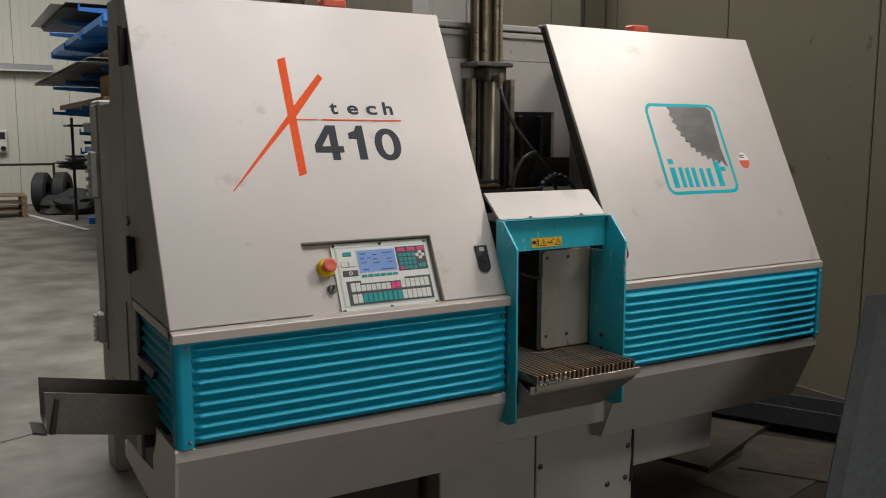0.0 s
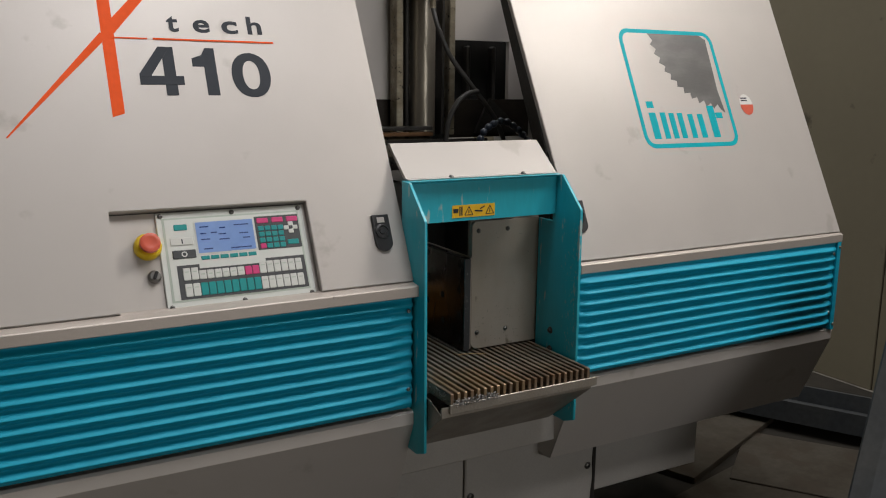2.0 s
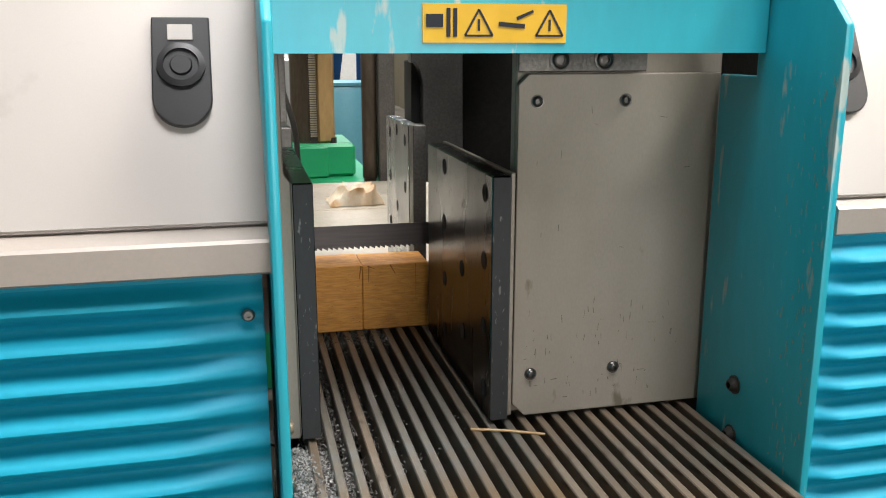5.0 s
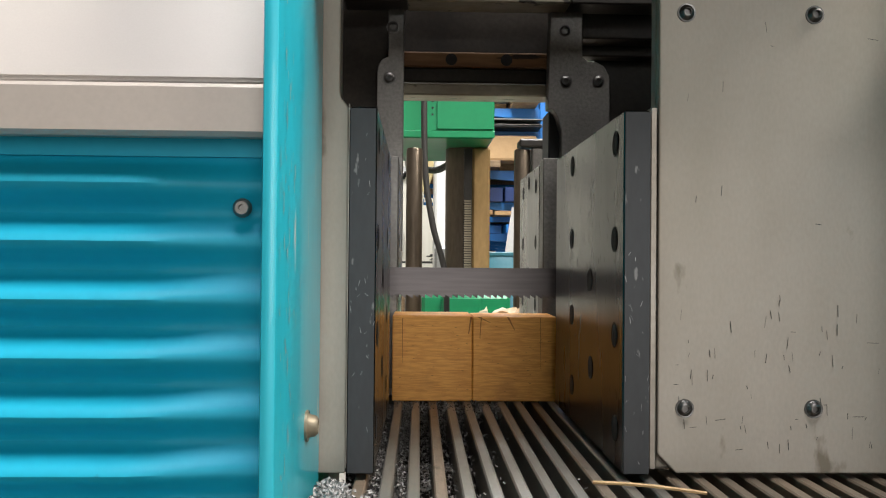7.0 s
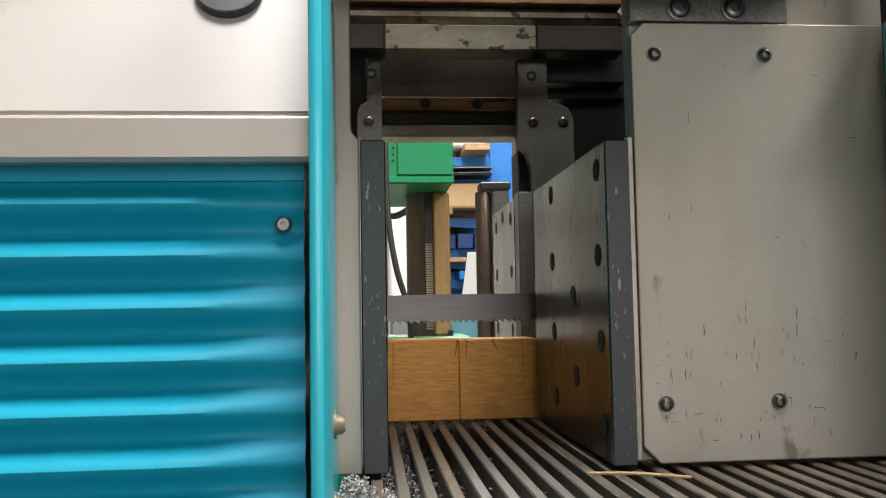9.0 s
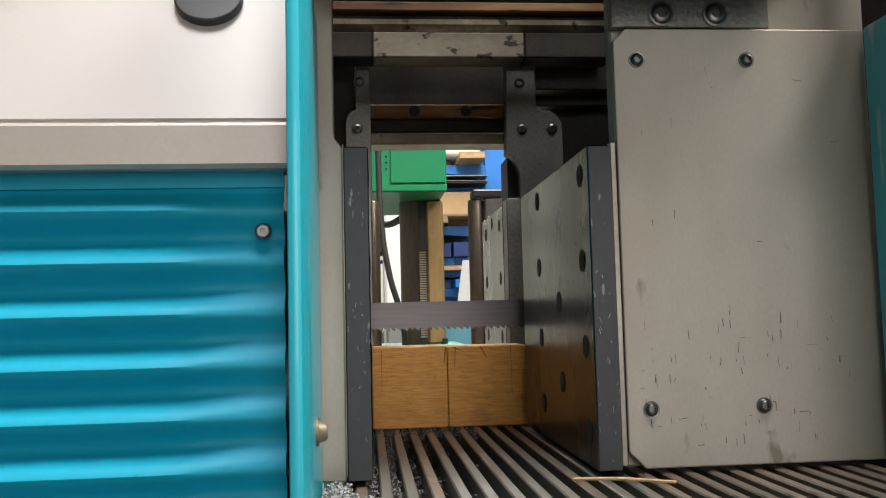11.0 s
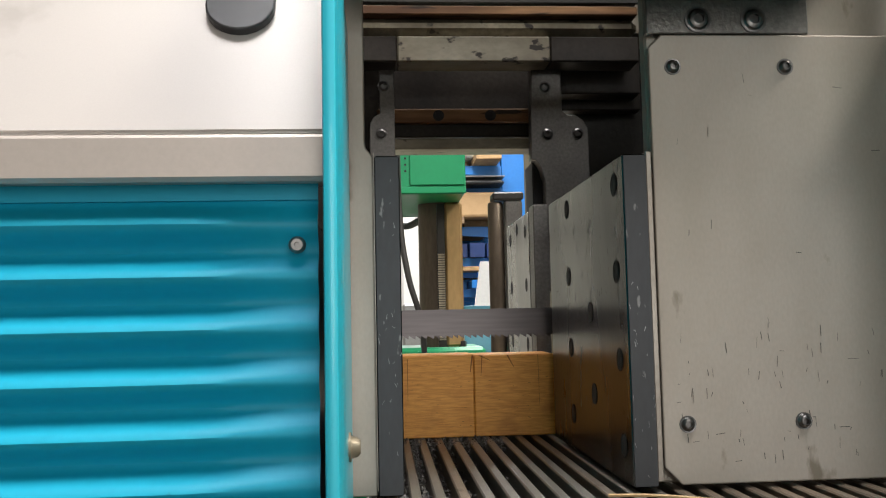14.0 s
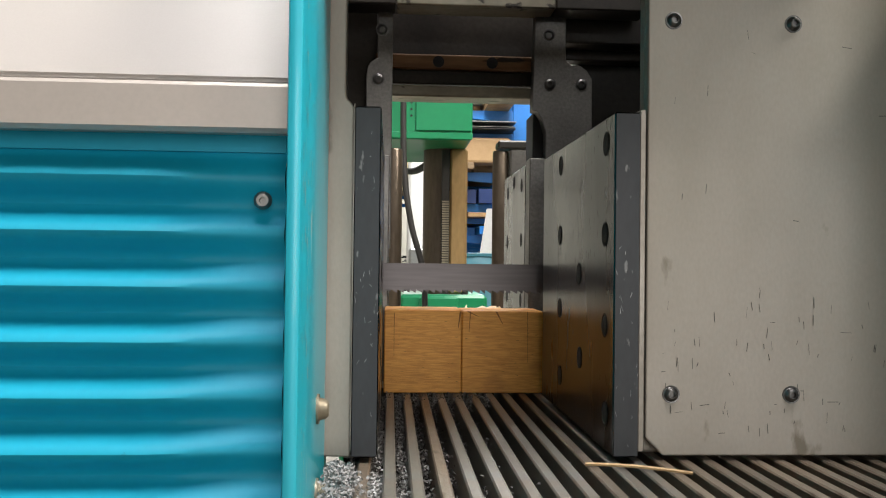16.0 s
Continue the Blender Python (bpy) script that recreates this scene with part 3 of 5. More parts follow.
        bm.faces.new([bm.verts.new(p) for p in (on_hood(x0, z0, -d + 0.0005), on_hood(x1, z1, -d + 0.0005), on_hood(x1 + dx, z1 + dz, -d + 0.0005), on_hood(x0 + dx, z0 + dz, -d + 0.0005))])
    part("pocket_seam", bm, M_DARK, saw)


build_hoods()


def hood_matrix(x, z, lift):
    """Own x along the machine, own y up the slope, own z outward."""
    p = on_hood(x, z, lift)
    return Matrix.Translation(p) @ Matrix(((1, 0, 0, 0), (0, UV.y, UN.y, 0), (0, UV.z, UN.z, 0), (0, 0, 0, 1)))


def build_control_panel():
    d = -0.0215
    pw, ph = 0.344, 0.226
    base = hood_matrix(-0.564, 1.228, d)

    def block(x0, x1, y0, y1, h0, h1, bevel=0.0):
        bm = box(x0, x1, y0, y1, h0, h1, bevel)
        bmesh.ops.transform(bm, matrix=base, verts=bm.verts)
        return bm
    hw, hh = pw / 2, ph / 2
    panel = part("control_panel", block(-hw, hw, -hh, hh, 0, 0.006, 0.0015), M_PANEL, saw, "pale mint keypad panel with display and coloured keys")
    part("inner_ground", block(-hw + 0.012, hw - 0.012, -hh + 0.018, hh - 0.014, 0.0062, 0.0068), M_PANEL_LINE, panel)
    part("inner_foil", block(-hw + 0.017, hw - 0.017, -hh + 0.022, hh - 0.018, 0.0069, 0.0075), M_PANEL, panel)

    def u(px):
        return -hw + pw * px

    def v(py):
        return hh - ph * py

    def key(name, a, b, c, e, material, h=0.0094, bev=0.0012):
        return part(name, block(u(a), u(b), v(e), v(c), 0.0076, h, bev), material, panel)
    part("display_frame", block(u(0.235), u(0.64), v(0.46), v(0.11), 0.0076, 0.0082), M_KEY_WHITE, panel)
    part("display", block(u(0.245), u(0.63), v(0.445), v(0.125), 0.0083, 0.0088), M_SCREEN, panel, "lit blue display")
    for a, b, y in ((0.27, 0.33, 0.17), (0.40, 0.44, 0.19), (0.50, 0.60, 0.17), (0.27, 0.31, 0.24), (0.34, 0.38, 0.235), (0.39, 0.44, 0.255), (0.53, 0.59, 0.26),
                    (0.27, 0.33, 0.30), (0.39, 0.46, 0.31), (0.55, 0.60, 0.31), (0.28, 0.34, 0.40), (0.46, 0.60, 0.41)):
        part("display_line", block(u(a), u(b), v(y + 0.012), v(y), 0.00885, 0.0091), M_INK_BLUE, panel)
    key("teal_badge", 0.105, 0.19, 0.135, 0.195, M_KEY_TEAL)
    key("start_key", 0.07, 0.22, 0.27, 0.35, M_KEY_WHITE)
    part("key_mark", block(u(0.142), u(0.150), v(0.335), v(0.285), 0.0095, 0.0098), M_GREY_INK, panel)
    key("stop_key", 0.075, 0.225, 0.40, 0.485, M_KEYGROUND)
    m = base @ Matrix.Translation((u(0.15), v(0.443), 0.0094))
    part("key_ring", turned([(0.0065, 0), (0.0065, 0.0008), (0.004, 0.0008), (0.004, 0)], m, 16), M_KEY_WHITE, panel)
    for k in range(6):
        key("soft_key", 0.255 + k * 0.063, 0.31 + k * 0.063, 0.475, 0.515, M_KEY_TEAL, 0.0092, 0.0008)
    part("key_field", block(u(0.645), u(0.955), v(0.465), v(0.105), 0.0076, 0.0082), M_KEYGROUND, panel)
    for k in range(3):
        a = 0.66 + k * 0.105
        key("magenta_key", a, a + 0.08, 0.125, 0.18, M_KEY_PINK, 0.0096)
    for r in range(4):
        for c in range(4):
            a, b = 0.662 + c * 0.046, 0.21 + r * 0.063
            key("number_key", a, a + 0.04, b, b + 0.052, M_KEY_PINK if (r == 3 and c == 0) else M_KEY_TEAL, 0.0096)
    for a, b in ((0.895, 0.205), (0.862, 0.245), (0.925, 0.245), (0.893, 0.285)):
        key("arrow_key", a - 0.018, a + 0.018, b - 0.022, b + 0.022, M_KEY_WHITE, 0.0096)
    key("enter_key", 0.855, 0.935, 0.375, 0.43, M_KEY_TEAL, 0.0096)
    part("lower_key_field", block(u(0.09), u(0.955), v(0.90), v(0.555), 0.0076, 0.0080), M_KEYGROUND, panel)
    part("lower_key_label", block(u(0.235), u(0.68), v(0.60), v(0.53), 0.0081, 0.0083), M_PANEL, panel)
    for row, (c, e) in enumerate(((0.585, 0.71), (0.745, 0.875))):
        for k in range(16):
            a = 0.125 + k * 0.0505
            material = M_KEY_WHITE
            c2 = c
            if row == 0 and 2 <= k <= 9:
                c2 = c + 0.035
                if k >= 8:
                    material = M_KEY_PINK
            if row == 1 and 2 <= k <= 9:
                material = M_KEY_TEAL
            key("function_key", a, a + 0.046, c2, e, material, 0.0094)
            if material is M_KEY_WHITE:
                part("key_mark", block(u(a + 0.010), u(a + 0.036), v(c2 + 0.045), v(c2 + 0.035), 0.0094, 0.00965), M_PANEL_LINE, panel)
    for a in (0.03, 0.5, 0.97):
        for b in (0.035, 0.965):
            m = base @ Matrix.Translation((u(a), v(b), 0.006))
            part("panel_screw", turned([(0.0058, 0), (0.0055, 0.002), (0.003, 0.0034), (0.0022, 0.0034), (0.0022, 0.0015), (0, 0.0015)], m, 12), M_BOLT, panel, smooth=True)
    # emergency stop and key switch
    m = hood_matrix(-0.760, 1.262, d)
    stop = part("emergency_stop", turned([(0.030, 0), (0.030, 0.008), (0.027, 0.018), (0.0245, 0.0205), (0, 0.0205)], m, 28), M_ESTOP_Y, saw, "red mushroom button on a yellow collar", True)
    m2 = m @ Matrix.Translation((0, 0, 0.0205))
    part("mushroom_cap", turned([(0.012, 0), (0.012, 0.008), (0.021, 0.010), (0.0225, 0.015), (0.0215, 0.023), (0.016, 0.0255), (0.012, 0.0245), (0, 0.0245)], m2, 28), M_RED, stop, smooth=True)
    m = hood_matrix(-0.754, 1.200, d)
    sw = part("selector_switch", turned([(0.0145, 0), (0.0145, 0.006), (0.012, 0.009), (0.010, 0.010), (0.010, 0.013), (0, 0.013)], m, 22), M_ZINC, saw, "small black and chrome selector switch", True)
    bm = box(-0.0035, 0.0035, -0.009, 0.009, 0.013, 0.024, 0.0015)
    bmesh.ops.transform(bm, matrix=m @ pose(0, 0, 0, 0, 0, -25), verts=bm.verts)
    part("switch_lever", bm, M_BLACK, sw)


build_control_panel()


def build_latch(x, z):
    m = hood_matrix(x, z, 0.0)
    outline = [(0.0235 * math.cos(a), -0.024 + 0.0235 * math.sin(a)) for a in [math.pi + math.pi * k / 12 for k in range(13)]] + [(0.0235, 0.047), (-0.0225, 0.047)]
    bm = prism(outline, "z", 0.0, 0.007, 0.0012)
    bmesh.ops.transform(bm, matrix=m, verts=bm.verts)
    latch = part("latch", bm, M_BLACK, saw, "black plastic hood latch")
    part("latch_boss", turned([(0.0190, 0.007), (0.0190, 0.010), (0.014, 0.011), (0.014, 0.0085), (0.009, 0.0085), (0.008, 0.0105), (0, 0.0105)], m @ Matrix.Translation((0, 0.004, 0)), 22), M_BLACK, latch, smooth=True)
    bm = box(-0.010, 0.010, 0.026, 0.040, 0.0071, 0.0082, 0.0004)
    bmesh.ops.transform(bm, matrix=m, verts=bm.verts)
    part("latch_tab", bm, M_HOOD, latch)


build_latch(-0.201, 1.246)
build_latch(0.416, 1.246)


def build_decals():
    # crossed orange strokes
    strokes = ([(-0.802, 1.905), (-0.774, 1.914), (-0.772, 1.542), (-0.799, 1.534)],
               [(-0.792, 1.737), (-0.670, 1.862), (-0.655, 1.849), (-0.782, 1.710)],
               [(-1.0165, 1.4945), (-0.803, 1.722), (-0.791, 1.709), (-1.0145, 1.4925)],
               [(-0.782, 1.7095), (-0.782, 1.7125), (-0.700, 1.7125), (-0.700, 1.7095)],
               [(-0.688, 1.709), (-0.688, 1.713), (-0.397, 1.712), (-0.397, 1.708)])
    for i, s in enumerate(strokes):
        sheet("orange_stroke", s, M_ORANGE, saw, "worn orange decal stroke", lift=0.0006 + 0.0003 * i)
    # badge on the right hood: rounded frame, saw shape, plain bars for the brand lettering
    def rounded(x0, x1, z0, z1, r, n=6):
        out = []
        for cx, cz, a0 in ((x1 - r, z0 + r, -90), (x1 - r, z1 - r, 0), (x0 + r, z1 - r, 90), (x0 + r, z0 + r, 180)):
            out += [(cx + r * math.cos(radians(a0 + 90 * k / n)), cz + r * math.sin(radians(a0 + 90 * k / n))) for k in range(n + 1)]
        return out
    x0, x1, z0, z1 = 0.740, 1.147, 1.424, 1.793
    outer, inner = rounded(x0, x1, z0, z1, 0.04), rounded(x0 + 0.014, x1 - 0.014, z0 + 0.013, z1 - 0.013, 0.028)
    bm = bmesh.new()
    a = [bm.verts.new(on_hood(x, z, 0.0006)) for x, z in outer]
    b = [bm.verts.new(on_hood(x, z, 0.0006)) for x, z in inner]
    c = [bm.verts.new(on_hood(x, z, -0.0003)) for x, z in outer]
    for i in range(len(a)):
        j = (i + 1) % len(a)
        bm.faces.new((a[i], a[j], b[j], b[i]))
        bm.faces.new((c[i], c[j], a[j], a[i]))
    part("badge_frame", bm, M_CYAN, saw, "cyan rounded badge frame")
    # toothed grey segment
    seg = [(0.864, 1.780), (1.090, 1.782), (1.117, 1.767), (1.110, 1.600), (1.118, 1.530)]
    arc = []
    for k in range(12):
        for t, o in ((k / 12, 0.0), ((k + 0.35) / 12, -0.016)):
            ang = radians(88 - 86 * t)
            arc.append((1.112 - (0.250 + o) * math.cos(ang), 1.785 - (0.245 + o) * math.sin(ang)))
    sheet("saw_segment", seg + arc, M_SAWGREY, saw, "grey toothed saw segment of the badge")
    # plain bars in the place of the brand lettering
    for bx0, bx1, bz1 in ((0.782, 0.810, 1.532), (0.828, 0.850, 1.532), (0.864, 0.886, 1.530), (0.900, 0.922, 1.530),
                          (0.944, 0.966, 1.526), (0.986, 1.010, 1.526), (1.038, 1.068, 1.552)):
        sheet("lettering_bar", [(bx0, 1.452), (bx1, 1.452), (bx1, bz1), (bx0, bz1)], M_CYAN, saw)
    sheet("lettering_bar", [(0.782, 1.546), (0.810, 1.546), (0.810, 1.566), (0.782, 1.566)], M_CYAN, saw)
    sheet("lettering_bar", [(1.070, 1.512), (1.100, 1.512), (1.100, 1.530), (1.070, 1.530)], M_CYAN, saw)
    ring = [(1.228 + 0.030 * math.cos(2 * math.pi * k / 24), 1.555 + 0.034 * math.sin(2 * math.pi * k / 24)) for k in range(24)]
    sheet("round_sticker", ring, M_WHITE, saw, "round red and white sticker")
    sheet("sticker_half", [p for p in ring if p[1] <= 1.5551], M_RED, saw, lift=0.0010, thick=0.0003)
    for k in range(2):
        sheet("sticker_bar", [(1.206, 1.566 + k * 0.008), (1.236, 1.566 + k * 0.008), (1.236, 1.570 + k * 0.008), (1.206, 1.570 + k * 0.008)], M_GREY_INK, saw, lift=0.0010, thick=0.0003)
    # lettering
    def lettering(text, x, z, size, width, material, spacing=1.0, bold=0.0):
        cu = bpy.data.curves.new("lettering", "FONT")
        cu.body, cu.size, cu.extrude, cu.space_character, cu.offset = text, size, 0.0003, spacing, bold
        tmp = new("lettering", cu)
        me = bpy.data.meshes.new_from_object(tmp.evaluated_get(bpy.context.evaluated_depsgraph_get()))
        bpy.data.objects.remove(tmp)
        xs = [v.co.x for v in me.vertices]
        k = width / (max(xs) - min(xs))
        me.transform(Matrix.Translation((-min(xs) * k, 0, 0)) @ Matrix.Diagonal((k, 1, 1, 1)))
        me.transform(hood_matrix(x, z, 0.0006))
        me.materials.append(material)
        part_mesh("lettering", me, saw, "worn dark grey lettering on the hood")
    for ch, x, w in (("t", -0.652, 0.028), ("e", -0.590, 0.040), ("c", -0.521, 0.040), ("h", -0.457, 0.036)):
        lettering(ch, x, 1.731, 0.066, w, M_GREY_INK, 1.0, 0.0015)
    lettering("0", -0.514, 1.582, 0.158, 0.096, M_GREY_INK, 1.0, 0.003)
    digits = ([(-0.578, 1.582), (-0.549, 1.582), (-0.549, 1.693), (-0.571, 1.693), (-0.581, 1.676), (-0.605, 1.668), (-0.605, 1.649), (-0.578, 1.649)],
              [(-0.673, 1.582), (-0.646, 1.582), (-0.646, 1.693), (-0.673, 1.693)],
              [(-0.729, 1.606), (-0.629, 1.606), (-0.629, 1.626), (-0.729, 1.626)],
              [(-0.729, 1.624), (-0.704, 1.624), (-0.660, 1.684), (-0.664, 1.693), (-0.680, 1.693), (-0.729, 1.630)])
    for i, d in enumerate(digits):
        sheet("lettering", d, M_GREY_INK, saw, "worn dark grey lettering on the hood", lift=0.0006 + 0.0003 * i)


build_decals()


def corrugated(x0, x1, z0, z1, y_valley, ribs, depth=0.012, flat0=0.03, flat1=0.03, axis="x"):
    """A sheet with lying ribs, pressed flat towards its ends."""
    bm = bmesh.new()
    steps = [0.0, 0.15, 0.3, 0.45, 0.6, 0.75, 0.9, 1.0]
    rise = [0.42 + 0.58 * (3 * t * t - 2 * t ** 3) for t in steps]
    xs = [x0 + flat0 * t for t in steps] + [x1 - flat1 * t for t in steps[::-1]]
    amp = rise + rise[::-1]
    if not flat0:
        xs, amp = [x0] + xs[8:], [1.0] + amp[8:]
    if not flat1:
        xs, amp = xs[:-8] + [x1], amp[:-8] + [1.0]
    nz = ribs * 12
    rows = []
    for i in range(nz + 1):
        t = i / nz
        z = z0 + (z1 - z0) * t
        s = 0.5 - 0.5 * math.cos(2 * math.pi * ribs * t)
        row = []
        for x, a in zip(xs, amp):
            y = y_valley - depth * s * a
            row.append(bm.verts.new((x, y, z) if axis == "x" else (y, x, z)))
        rows.append(row)
    for r0, r1 in zip(rows, rows[1:]):
        for j in range(len(xs) - 1):
            bm.faces.new((r0[j], r0[j + 1], r1[j + 1], r1[j]))
    return bm


def rivet(parent, x, y, z):
    m = at_place(x, y, z, FACE_FRONT)
    return part("rivet", turned([(0.0055, 0), (0.0052, 0.0016), (0.0036, 0.003), (0.0018, 0.003), (0.0016, 0.0008), (0, 0.0008)], m, 14), M_ZINC, parent, smooth=True)


def build_front():
    # folded band under the hoods
    for a, b, y in ((XL, -0.138, 0.0), (0.383, XR, 0.018)):
        pts = [(0.018, 1.096), (0.018, 1.1195), (0.021, 1.122), (0.046, 1.1262), (0.105, 1.1262), (0.105, 1.121), (0.076, 1.117), (0.076, 1.098), (0.022, 1.0935)]
        part("edge_band", prism([(u + y * (u < 0.04), v) for u, v in pts], "x", a, b), M_BAND, saw, "folded warm grey edge strip")
    # corrugated panels, their corner strips and rivets
    lp = part("left_corrugated_panel", corrugated(-1.200, -0.146, 0.797, 1.085, 0.046, 9, 0.018, 0.020, 0.085), M_TEAL, saw, "glossy teal corrugated sheet panel", True)
    rp = part("right_corrugated_panel", corrugated(0.380, 1.486, 0.797, 1.085, 0.046, 9, 0.018, 0.03, 0.04), M_TEAL, saw, "glossy teal corrugated sheet panel", True)
    for q, x0, x1 in ((lp, -1.200, -0.146), (rp, 0.380, 1.486)):
        part("panel_flange", box(x0, x1, 0.043, 0.047, 1.085, 1.0975), M_TEAL, q)
    for z in (0.850, 1.056):
        rivet(lp, -0.1585, 0.0365, z)
        rivet(rp, 1.473, 0.0365, z)
    for x0, x1, nm in ((XL + 0.004, -1.202, "corner_strip"), (1.488, XR - 0.004, "end_strip")):
        r = 0.022
        if nm == "corner_strip":
            pts = [(x0 + r - r * math.cos(radians(90 * k / 6)), 0.036 + r - r * math.sin(radians(90 * k / 6))) for k in range(7)] + [(x1, 0.036), (x1, 0.082), (x0, 0.082)]
        else:
            pts = [(x0, 0.036), (x1, 0.036), (x1, 0.082), (x0, 0.082)]
        cs = part(nm, prism(pts, "z", 0.787, 1.0975), M_TEAL, saw, "teal corner strip", True)
        for z in (0.806, 1.078):
            rivet(cs, x1 - 0.012 if nm == "corner_strip" else x0 + 0.012, 0.0355, z)
    part("end_corrugated_panel", corrugated(0.082, 0.55, 0.788, 1.088, XL + 0.03, 9, 0.015, 0.0, 0.0, axis="y"), M_TEAL, saw, smooth=True)
    # leaning skirts below
    for a, b, nm in ((XL, -0.136, "left_skirt"), (0.384, XR, "right_skirt")):
        pts = [(0.094, 0.786), (0.050, 0.786), (0.044, 0.780), (0.044, 0.750), (0.150, 0.500), (0.21, 0.490), (0.21, 0.494), (0.154, 0.504), (0.050, 0.751), (0.050, 0.780), (0.094, 0.782)]
        bm = prism([(y, z) for y, z in pts], "x", a, b)
        for x in (a, b):   # end cheek
            s = 0.003 if x == a else -0.003
            add_prism(bm, [(0.048, 0.781), (0.048, 0.751), (0.152, 0.502), (0.30, 0.492), (0.30, 0.781)], "x", min(x, x + s), max(x, x + s))
        part(nm, bm, M_HOOD, saw, "leaning warm grey lower skirt")
    # filler cores behind the corrugated sheets, coloured dark for the shade inside
    part("left_core", box(XL + 0.06, -0.16, 0.165, 0.60, 0.52, 1.09), M_DARK, saw)
    part("right_core", box(0.39, XR - 0.02, 0.165, 0.60, 0.52, 1.09), M_DARK, saw)
    # pedestal
    part("pedestal_panel", box(-0.30, 0.119, 0.218, 0.60, 0.0, 0.55, 0.004), M_BODY, saw)
    part("pedestal_door", box(0.124, 0.612, 0.215, 0.60, 0.0, 0.545, 0.004), M_BODY, saw, "grimy grey pedestal door")
    part("pedestal_foot", box(-0.34, 0.64, 0.19, 0.62, 0.0, 0.16, 0.006), M_DARK, saw)
    part("pedestal_tank", box(0.616, 1.078, 0.222, 0.62, 0.305, 0.55, 0.004), M_BODY, saw)
    part("left_foot", box(-1.0, -0.34, 0.30, 0.60, 0.0, 0.52, 0.006), M_DARK, saw)
    for x, z in ((0.584, 0.405), (0.141, 0.402), (0.575, 0.272), (0.48, 0.262), (0.141, 0.262)):
        screw(saw, (x, 0.214, z), FACE_FRONT, 0.009, 0.006)
    part("torn_seal", prism([(0.604, 0.47), (0.613, 0.47), (0.6125, 0.25), (0.596, 0.25), (0.600, 0.30), (0.606, 0.36), (0.602, 0.42)], "y", 0.209, 0.2146), M_DARK, saw, "torn black seal along the door edge")
    screw(saw, (1.078, 0.32, 0.345), FACE_RIGHT, 0.014, 0.012)
    # crossbeam below the tray
    part("tray_beam", box(-0.20, 0.40, 0.135, 0.18, 0.565, 0.668, 0.003), M_BODY, saw)


build_front()


def build_end():
    """The left end of the machine with its door, hinges, window for the conveyor and chute."""
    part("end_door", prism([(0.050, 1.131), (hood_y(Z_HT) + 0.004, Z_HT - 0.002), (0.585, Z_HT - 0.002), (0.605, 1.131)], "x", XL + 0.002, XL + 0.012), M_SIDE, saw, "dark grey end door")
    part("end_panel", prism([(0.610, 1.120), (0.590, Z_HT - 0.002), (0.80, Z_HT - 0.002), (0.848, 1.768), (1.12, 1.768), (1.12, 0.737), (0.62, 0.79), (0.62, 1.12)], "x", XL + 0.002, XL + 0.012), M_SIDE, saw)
    part("end_pressing", box(XL - 0.002, XL + 0.0015, 0.70, 0.715, 0.80, 1.10, 0.001), M_SIDE, saw)
    part("end_band", box(XL, XL + 0.012, 0.050, 0.60, 1.097, 1.1255, 0.002), M_BAND, saw)
    for z, y in ((1.287, 0.52), (1.93, 0.50)):
        h = part("hinge", box(XL - 0.022, XL + 0.002, y - 0.018, y + 0.018, z - 0.055, z + 0.055, 0.004), M_BLACK, saw, "black plastic hinge")
        part("hinge_pin", turned([(0.007, -0.06), (0.007, 0.06), (0, 0.06)], Matrix.Translation((XL - 0.018, y - 0.018, z)), 12), M_BLACK, h, smooth=True)
    part("end_catch", prism([(0.565, 1.385), (0.595, 1.40), (0.595, 1.37)], "x", XL - 0.006, XL + 0.002), M_BLACK, saw)
    # conveyor window, a black sheet behind it for the shade inside
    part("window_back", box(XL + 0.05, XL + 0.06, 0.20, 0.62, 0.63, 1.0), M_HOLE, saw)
    part("window_cheek", box(XL - 0.002, XL + 0.010, 0.535, 0.62, 0.60, 1.10, 0.002), M_SIDE, saw)
    part("window_edge", prism([(0.27, 0.96), (0.53, 0.955), (0.53, 0.925), (0.30, 0.93)], "x", XL - 0.004, XL + 0.012), M_DARK, saw)
    part("lower_cheek", prism([(0.046, 0.752), (0.06, 0.785), (0.26, 0.785), (0.36, 0.66), (0.36, 0.62), (0.86, 0.56), (0.86, 0.50), (0.10, 0.48)], "x", XL - 0.001, XL + 0.008), M_HOOD, saw)
    # chute: an open trough of sheet steel
    bm = bmesh.new()
    t = 0.006
    c0, c1 = Vector((-1.20, 0, 0.735)), Vector((-1.553, 0, 0.800))
    ring = [(0.33, 0.125), (0.33, 0.0), (0.52, 0.0), (0.52, 0.125), (0.52 - t, 0.125), (0.52 - t, t), (0.33 + t, t), (0.33 + t, 0.125)]
    ends = []
    for c in (c0, c1):
        ends.append([bm.verts.new((c.x, y, c.z + h)) for y, h in ring])
    for k in range(8):
        bm.faces.new((ends[0][k], ends[0][(k + 1) % 8], ends[1][(k + 1) % 8], ends[1][k]))
    for e in ends:
        for f in ((0, 1, 6, 7), (1, 2, 5, 6), (2, 3, 4, 5)):
            bm.faces.new([e[i] for i in f])
    chute = part("chip_chute", bm, M_CHUTE, saw, "open grey sheet steel chip chute")
    part("chute_strip", prism([(-1.545, 0.80), (-1.53, 0.80), (-1.515, 0.90), (-1.525, 0.905)], "y", 0.318, 0.329), M_DARK, chute)
    part("chute_lip", prism([(-1.553, 0.795), (-1.59, 0.805), (-1.59, 0.812), (-1.553, 0.801)], "y", 0.33, 0.44), M_DARK, chute)
    # rear body behind the hoods
